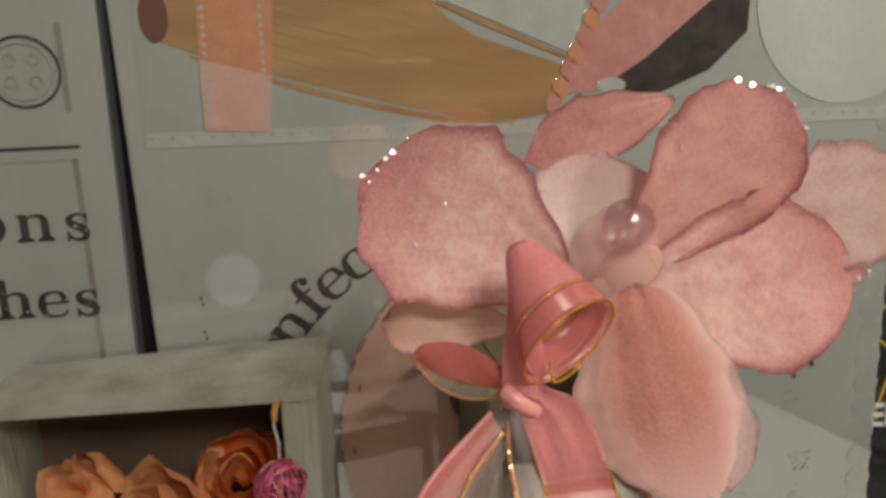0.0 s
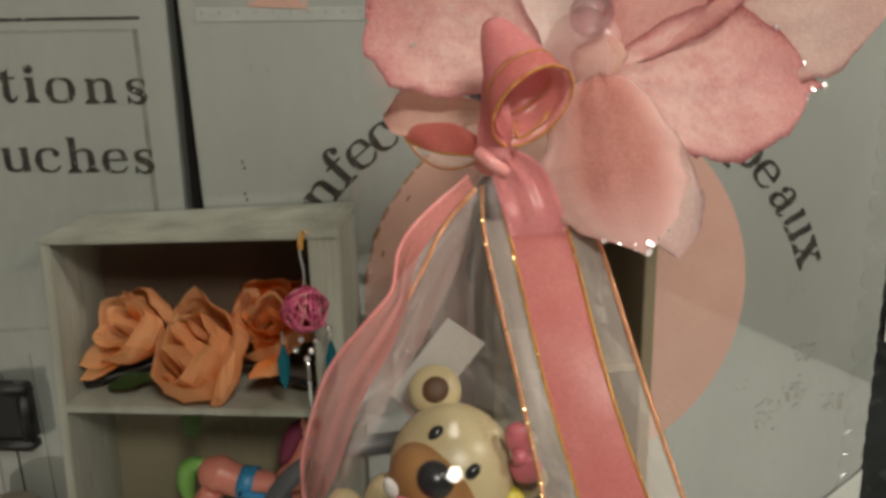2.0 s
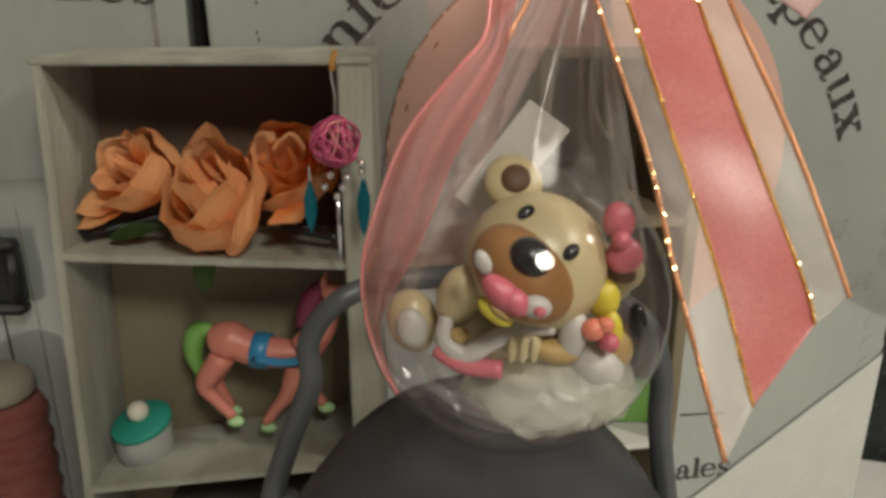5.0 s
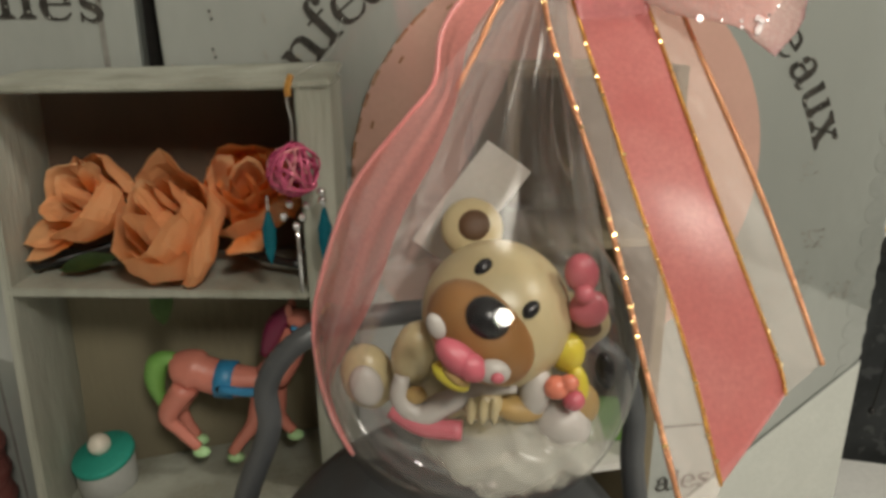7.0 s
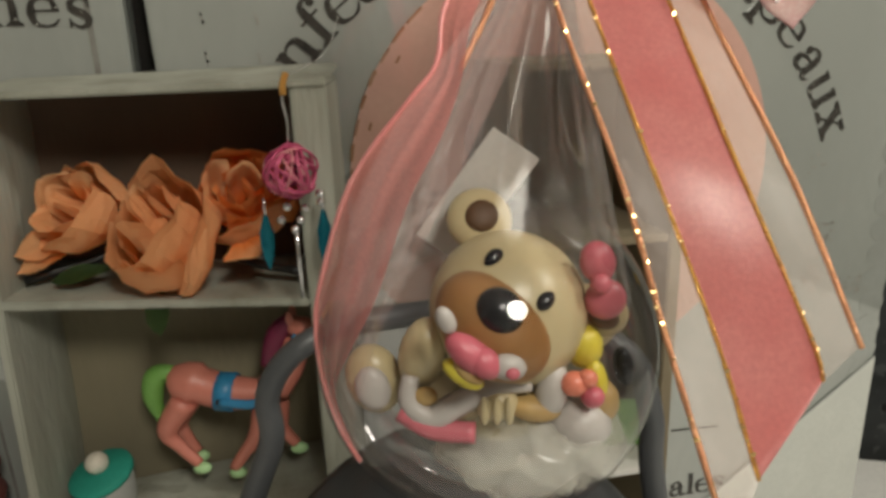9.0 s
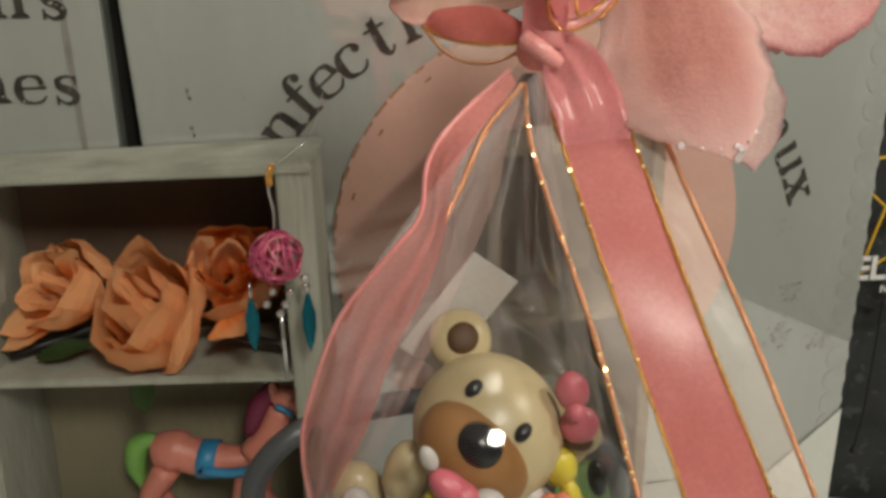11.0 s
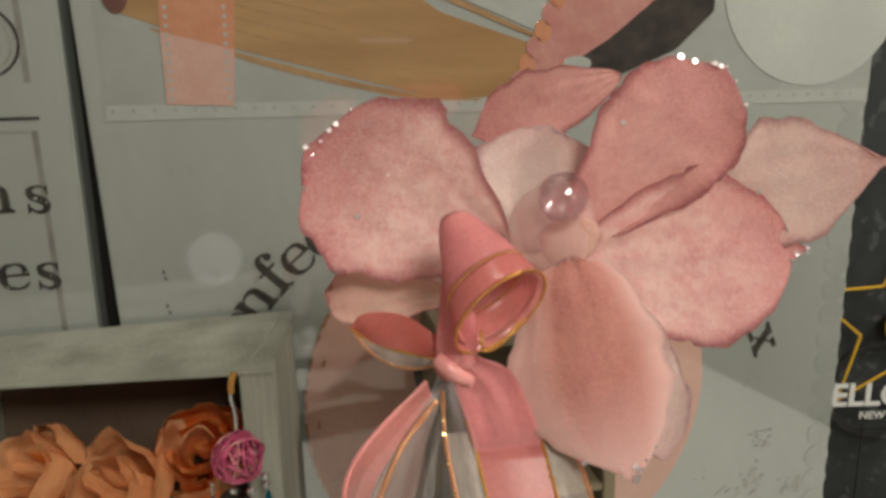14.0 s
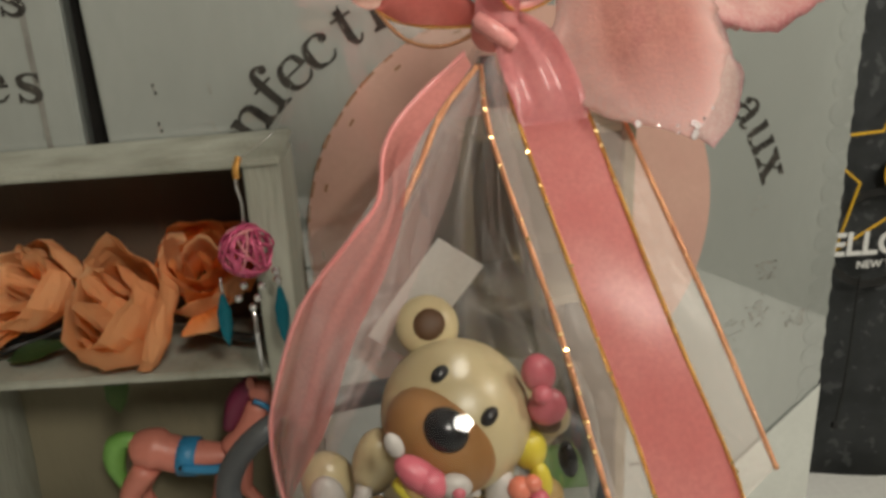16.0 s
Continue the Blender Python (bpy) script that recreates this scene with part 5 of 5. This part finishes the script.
def pleated(root, name, a, b, mat, folds, depth, label):
    """A strip between two edge curves that falls in lengthwise pleats."""
    rows, n, m = [], len(a), 25
    for i in range(n):
        t = i / (n - 1)
        row = []
        for k in range(m):
            u = k / (m - 1)
            w = math.sin(2 * math.pi * (folds * u + 0.5 * math.sin(3 * t))) + 0.5 * math.sin(2 * math.pi * (1.7 * folds * u - 0.9 * t))
            row.append(a[i].lerp(b[i], u) + Vector((-0.2, -1, 0.2)) * depth * w * math.sin(math.pi * u) * min(1.0, (1.7 * t) ** 2) * (1 - 0.8 * t))
        rows.append(row)
    return part(name, sheet(bmesh.new(), rows), mat, root, label, placed=True)


def ribbon():
    root = thing("ribbon_bow", Matrix.Translation(KNOT), "pink satin ribbon bow with gauze borders and gold threads", "ribbon")
    n = 40
    lines = {"inner": ((0.0135, 0.220), (0.0148, 0.2035), (0.0243, 0.168), (0.031, 0.139), (0.0376, 0.1075)),
             "left": ((0.0195, 0.2135), (0.0218, 0.2055), (0.0310, 0.170), (0.0405, 0.139), (0.0455, 0.1157)),
             "right": ((0.033, 0.222), (0.0392, 0.2065), (0.0480, 0.170), (0.0586, 0.139), (0.0611, 0.1305)),
             "outer": ((0.041, 0.222), (0.0485, 0.2025), (0.0577, 0.169), (0.0672, 0.140), (0.0684, 0.1372))}
    path = {k: glide([hang(x, z) for x, z in v], n) for k, v in lines.items()}
    tail = band(root, "tail", path["left"][10:], path["right"][10:], SATIN, 0.0003, "pink satin tail")
    for a, b in (("inner", "left"), ("right", "outer")):
        g = band(root, "gauze_border", path[a][7:], path[b][7:], GAUZE, 0.0003, "clear gauze border")
        g.visible_shadow = False
    for k, p in path.items():
        gold_edge(root, p[7:] if k in ("right", "outer") else p, GOLD if k in ("left", "right") else COPPER, 0.0005 if k in ("left", "right") else 0.00065, tail)
    rnd = random.Random(12)
    for k in range(80):
        p = path[("inner", "right", "left", "inner")[k % 4]][rnd.randrange(4, n)]
        bm = bmesh.new()
        r = rnd.choice((0.0003, 0.0004, 0.0006))
        nrm = Vector((0.02 + rnd.gauss(0, 0.14), -0.91, 0.40 + rnd.gauss(0, 0.14))).normalized()
        bmesh.ops.create_cone(bm, cap_ends=True, segments=7, radius1=r, radius2=r * 0.7, depth=0.0004, matrix=Matrix.Translation(p + Vector((rnd.uniform(-4, 4) * 0.0001, -0.0006, 0))) @ nrm.to_track_quat("Z", "Y").to_matrix().to_4x4())
        part("gold_fleck", bm, GLINT, tail, placed=True, smooth=False)
    # the gathered start of the tail
    a = glide([KNOT + Vector((-0.001, -0.004, 0)), hang(0.0178, 0.2190) + Vector((0, -0.003, 0)), hang(0.0202, 0.2115) + Vector((0, -0.0012, 0)), path["left"][10], path["left"][11]], 20)
    b = glide([KNOT + Vector((0.0060, -0.005, 0.004)), hang(0.0305, 0.2265) + Vector((0, -0.004, 0)), hang(0.0362, 0.2165) + Vector((0, -0.0016, 0)), path["right"][10], path["right"][11]], 20)
    rows = []
    for i in range(21):
        s = max(0, 1 - i / 15)
        rows.append([a[i].lerp(b[i], k / 12) + Vector((0, -0.0011, 0.0005)) * s * (math.sin(1.1 * k + 0.12 * i) + 0.5 * math.sin(2.3 * k - 0.2 * i)) + Vector((0, -0.0016, 0)) * math.sin(0.55 * i) * s for k in range(13)])
    part("tail_gather", sheet(bmesh.new(), rows, 0.0003), SATIN_SHINE, root, "gathered shiny satin", placed=True)
    # second tail over the left shoulder of the ornament
    outer = glide([(0.0095, 0.166, 0.2230), (-0.0049, 0.158, 0.2114), (-0.0109, 0.154, 0.2028), (-0.0128, 0.150, 0.1917), (-0.0203, 0.148, 0.1829), (-0.0335, 0.150, 0.1662), (-0.0435, 0.156, 0.1411), (-0.0472, 0.160, 0.1257), (-0.0460, 0.158, 0.1108), (-0.0413, 0.152, 0.0994), (-0.0361, 0.147, 0.0932)], n)
    inner = glide([(0.0110, 0.163, 0.2200), (-0.0013, 0.152, 0.2068), (-0.0055, 0.147, 0.1987), (-0.0075, 0.142, 0.1890), (-0.0120, 0.136, 0.1780), (-0.0195, 0.132, 0.1650), (-0.0270, 0.132, 0.1450), (-0.0340, 0.136, 0.1310), (-0.0400, 0.143, 0.1170), (-0.0395, 0.148, 0.1032), (-0.0358, 0.1465, 0.0932)], n)
    side = pleated(root, "tail", outer, inner, SATIN_SOFT, 1.8, 0.0011, "pink gauze tail wrapped round the ornament")
    far = glide([(0.0125, 0.162, 0.2190), (0.0085, 0.160, 0.2060), (0.0048, 0.156, 0.1930), (-0.0060, 0.140, 0.1745), (-0.0167, 0.126, 0.1575), (-0.0257, 0.126, 0.1398), (-0.0330, 0.134, 0.1190), (-0.0362, 0.142, 0.1040), (-0.0356, 0.1462, 0.0934)], n)
    veil = pleated(root, "gauze_border", inner, far, PINK_VEIL, 2.2, 0.0012, "pale gauze border in soft pleats")
    side.visible_shadow = veil.visible_shadow = False
    gold_edge(root, outer, SATIN, 0.0007, side)
    edge2 = glide([(0.0120, 0.161, 0.2200), (0.0029, 0.155, 0.2102), (-0.0028, 0.150, 0.1994), (-0.0077, 0.146, 0.1905)], 24)
    gold_edge(root, edge2, COPPER, 0.0008, side)
    # big front loop: a cone of satin ending in a ring
    rows = []
    u = Vector((0.72, 0.05, 0.69)).normalized()
    for i in range(17):
        t = i / 16
        c = Vector((0.0180, 0.166, 0.2655)).lerp(Vector((0.0285, 0.1600, 0.2432)), t)
        side = Vector((0.93, 0.15, 0.30)).lerp(u, t ** 0.7).normalized()
        w = Vector((-0.30, -0.75, 0.60)).lerp(Vector((-0.48, -0.62, 0.50)), t).normalized()
        ru, rv = 0.0040 + 0.0098 * t ** 0.8, 0.0042 + 0.0070 * t ** 0.8
        rows.append([c + side * ru * math.cos(a) + w * rv * math.sin(a) for a in [2 * math.pi * k / 36 for k in range(37)]])
    loop = part("loop", sheet(bmesh.new(), rows[:12], 0.0005), SATIN_SHINE, root, "shiny pink satin loop", placed=True)
    part("loop_border", sheet(bmesh.new(), rows[11:], 0.0003), SATIN_SOFT, root, "pink gauze border of the loop", placed=True)
    gold_edge(root, rows[11][:], GOLD, 0.00028, loop)
    ring = rows[-1]
    gold_edge(root, ring[:], GOLD, 0.0004, loop)
    inner_rows = []
    for i in range(6):
        t = i / 5
        c = Vector((0.0280, 0.1605, 0.2440)).lerp(Vector((0.0240, 0.1690, 0.2490)), t)
        inner_rows.append([c + u * (0.0122 - 0.004 * t) * math.cos(a) + w * (0.0098 - 0.004 * t) * math.sin(a) for a in [2 * math.pi * k / 28 for k in range(29)]])
    part("loop_lining", sheet(bmesh.new(), inner_rows, 0.0003), LINING, root, "pale pink inside of the loop", placed=True)
    curl = glide([(0.0235, 0.158, 0.2395), (0.0240, 0.156, 0.2350), (0.0285, 0.156, 0.2370), (0.0330, 0.158, 0.2420)], 20)
    gold_edge(root, curl, GOLD, 0.0004, loop)
    # satin folded up from the knot into the front loop
    a = glide([(0.0120, 0.1640, 0.2275), (0.0125, 0.1640, 0.2370), (0.0138, 0.1650, 0.2480), (0.0150, 0.1665, 0.2600)], 16)
    b = glide([(0.0215, 0.1615, 0.2275), (0.0225, 0.1610, 0.2340), (0.0220, 0.1620, 0.2430), (0.0195, 0.1650, 0.2560)], 16)
    band(root, "loop_fold", a, b, SATIN_SHINE, 0.0012, "pink satin folded up from the knot")
    # left loop behind, flattened
    a = glide([(0.0150, 0.168, 0.2330), (0.0040, 0.174, 0.2385), (-0.0070, 0.179, 0.2378), (-0.0112, 0.1785, 0.2345)], 16)
    b = glide([(0.0150, 0.165, 0.2290), (0.0040, 0.171, 0.2292), (-0.0060, 0.176, 0.2310), (-0.0114, 0.1783, 0.2342)], 16)
    left = band(root, "side_loop", a, b, SATIN_RED, 0.0015, "flattened side loop with gold edge")
    gold_edge(root, b, GOLD, 0.0004, left)
    c = [p + Vector((0.002, -0.001, -0.0050)) * math.sin(math.pi * k / 16) for k, p in enumerate(b)]
    hem = band(root, "gauze_border", b, c, GAUZE, 0.0004, "clear gauze border of the side loop")
    hem.visible_shadow = False
    gold_edge(root, c, COPPER, 0.0005, left)
    part("knot", ball(bmesh.new(), KNOT, (0.0052, 0.0045, 0.0048)), SATIN_RED, root, placed=True)
    part("knot_fold", tube(bmesh.new(), glide([KNOT + Vector(o) for o in ((-0.004, -0.004, 0.003), (0, -0.0062, 0), (0.004, -0.004, -0.003))], 10), 0.0022, 8), SATIN, root, placed=True)


ribbon()


def flower():
    c = Vector((0.045, 0.187, 0.262))
    root = thing("fabric_flower", Matrix.Translation(c), "large pink velvet fabric flower with glitter edges", "fabric flower")

    rnd, dots = random.Random(21), []

    def put(name, mat, *args, **kw):
        bm = petal(bmesh.new(), *args, **kw)
        shift = Vector((kw["seed"] * 3.1, 0, 0))
        for v in bm.verts:
            v.co += 0.0022 * noise.noise_vector(v.co * 32 + shift) + 0.0007 * noise.noise_vector(v.co * 110 + shift)
        if mat in (PETAL, PETAL_DEEP, PETAL_FRONT) and kw["seed"] != 7:
            bm.verts.ensure_lookup_table()
            for _ in range(18):
                i = rnd.choice((rnd.randrange(8, 32), 29, 31, 27))
                j = rnd.choice((0, 16, rnd.randrange(17), rnd.randrange(3, 14)))
                dots.append(bm.verts[i * 17 + j].co.copy())
        return part(name, bm, mat, root, placed=True)
    put("petal", PETAL, (0.0330, 0.188, 0.2500), (-0.0225, 0.192, 0.2845), 0.054, (0.0, -0.9, 0.35), cup=0.22, belly=0.58, curl=0.10, ruffle=0.035, seed=1, point=0.42)
    put("petal", PETAL_PALE, (0.0180, 0.183, 0.2405), (-0.0215, 0.188, 0.2410), 0.021, (0.0, -0.8, 0.6), cup=0.3, belly=0.62, curl=0.05, ruffle=0.03, seed=2, point=0.36)
    put("petal", PETAL_DEEP, (0.0500, 0.191, 0.2530), (0.0995, 0.203, 0.3030), 0.040, (-0.1, -0.9, 0.2), cup=0.3, belly=0.58, curl=0.08, ruffle=0.05, seed=3, point=0.40)
    put("petal", PETAL, (0.0460, 0.184, 0.2490), (0.1300, 0.199, 0.2475), 0.051, (0.1, -0.9, 0.25), cup=0.22, belly=0.46, curl=0.06, ruffle=0.03, seed=4, point=0.85)
    put("petal", PETAL_FRONT, (0.0475, 0.178, 0.2525), (0.0592, 0.150, 0.2025), 0.0455, (0.05, -0.9, 0.5), cup=-0.30, belly=0.45, curl=0.03, ruffle=0.02, seed=5, point=0.62, foot_round=0.32)
    put("petal", PETAL_SHEER, (0.0900, 0.208, 0.2620), (0.1480, 0.200, 0.2725), 0.040, (0, -1, 0.1), cup=0.1, belly=0.42, curl=0.03, ruffle=0.03, seed=6, point=1.1)
    put("petal", PETAL_DEEP, (0.0730, 0.222, 0.2995), (0.0245, 0.222, 0.2815), 0.025, (0, -1, 0.1), cup=0.2, belly=0.55, curl=0.03, ruffle=0.02, seed=7, point=0.6)
    put("petal", PETAL_LACE, (0.0690, 0.180, 0.2360), (0.0725, 0.168, 0.1965), 0.020, (0.1, -1, 0.1), cup=0.2, belly=0.55, curl=0.03, ruffle=0.10, seed=8, point=0.5)
    put("petal", PETAL_LACE, (0.0400, 0.195, 0.2500), (0.0470, 0.210, 0.2850), 0.042, (0, -1, 0.2), cup=0.2, belly=0.60, curl=0.03, ruffle=0.02, seed=10, point=0.5)
    put("petal", PETAL_SHEER, (0.0600, 0.198, 0.2450), (0.1050, 0.208, 0.2500), 0.050, (0, -1, 0.1), cup=0.1, belly=0.5, curl=0.02, ruffle=0.02, seed=12, point=0.6)
    # glitter dots on rims and faces
    for p in dots:
        bm = bmesh.new()
        r = rnd.choice((0.0003, 0.0005, 0.0010))
        nrm = Vector((0.09 + rnd.gauss(0, 0.12), -0.94, 0.29 + rnd.gauss(0, 0.12))).normalized()
        bmesh.ops.create_cone(bm, cap_ends=True, segments=8, radius1=r, radius2=r * 0.8, depth=0.0004, matrix=Matrix.Translation(p + nrm * 0.0006) @ nrm.to_track_quat("Z", "Y").to_matrix().to_4x4())
        part("glitter", bm, SPARK, root, placed=True, smooth=False)
    # pale bud with its crystal
    bm = ball(bmesh.new(), (0, 0, 0), (0.0120, 0.0085, 0.0145), Euler((0, radians(10), 0)).to_matrix(), 0, 32, 20)
    for v in bm.verts:
        v.co += Vector((0.0449, 0.1845, 0.2580)) + 0.0009 * noise.noise_vector(v.co * 190)
    bud = part("bud", bm, BUD_VEIL, root, "puffed sheer pink bud", placed=True)
    put("bud_leaf", PETAL_PALE, (0.0480, 0.181, 0.2440), (0.0500, 0.177, 0.2640), 0.017, (0.1, -1, 0.1), cup=-0.5, belly=0.6, curl=0.02, ruffle=0.02, seed=33, point=0.5)
    bm = bmesh.new()
    bmesh.ops.create_icosphere(bm, subdivisions=3, radius=0.0066, matrix=Matrix.Translation((0.0462, 0.1745, 0.2692)))
    for v in bm.verts:
        v.co += 0.0005 * noise.noise_vector(v.co * 900)
    part("crystal", bm, CRYSTAL, bud, "faceted clear crystal bead", placed=True, smooth=False)


flower()
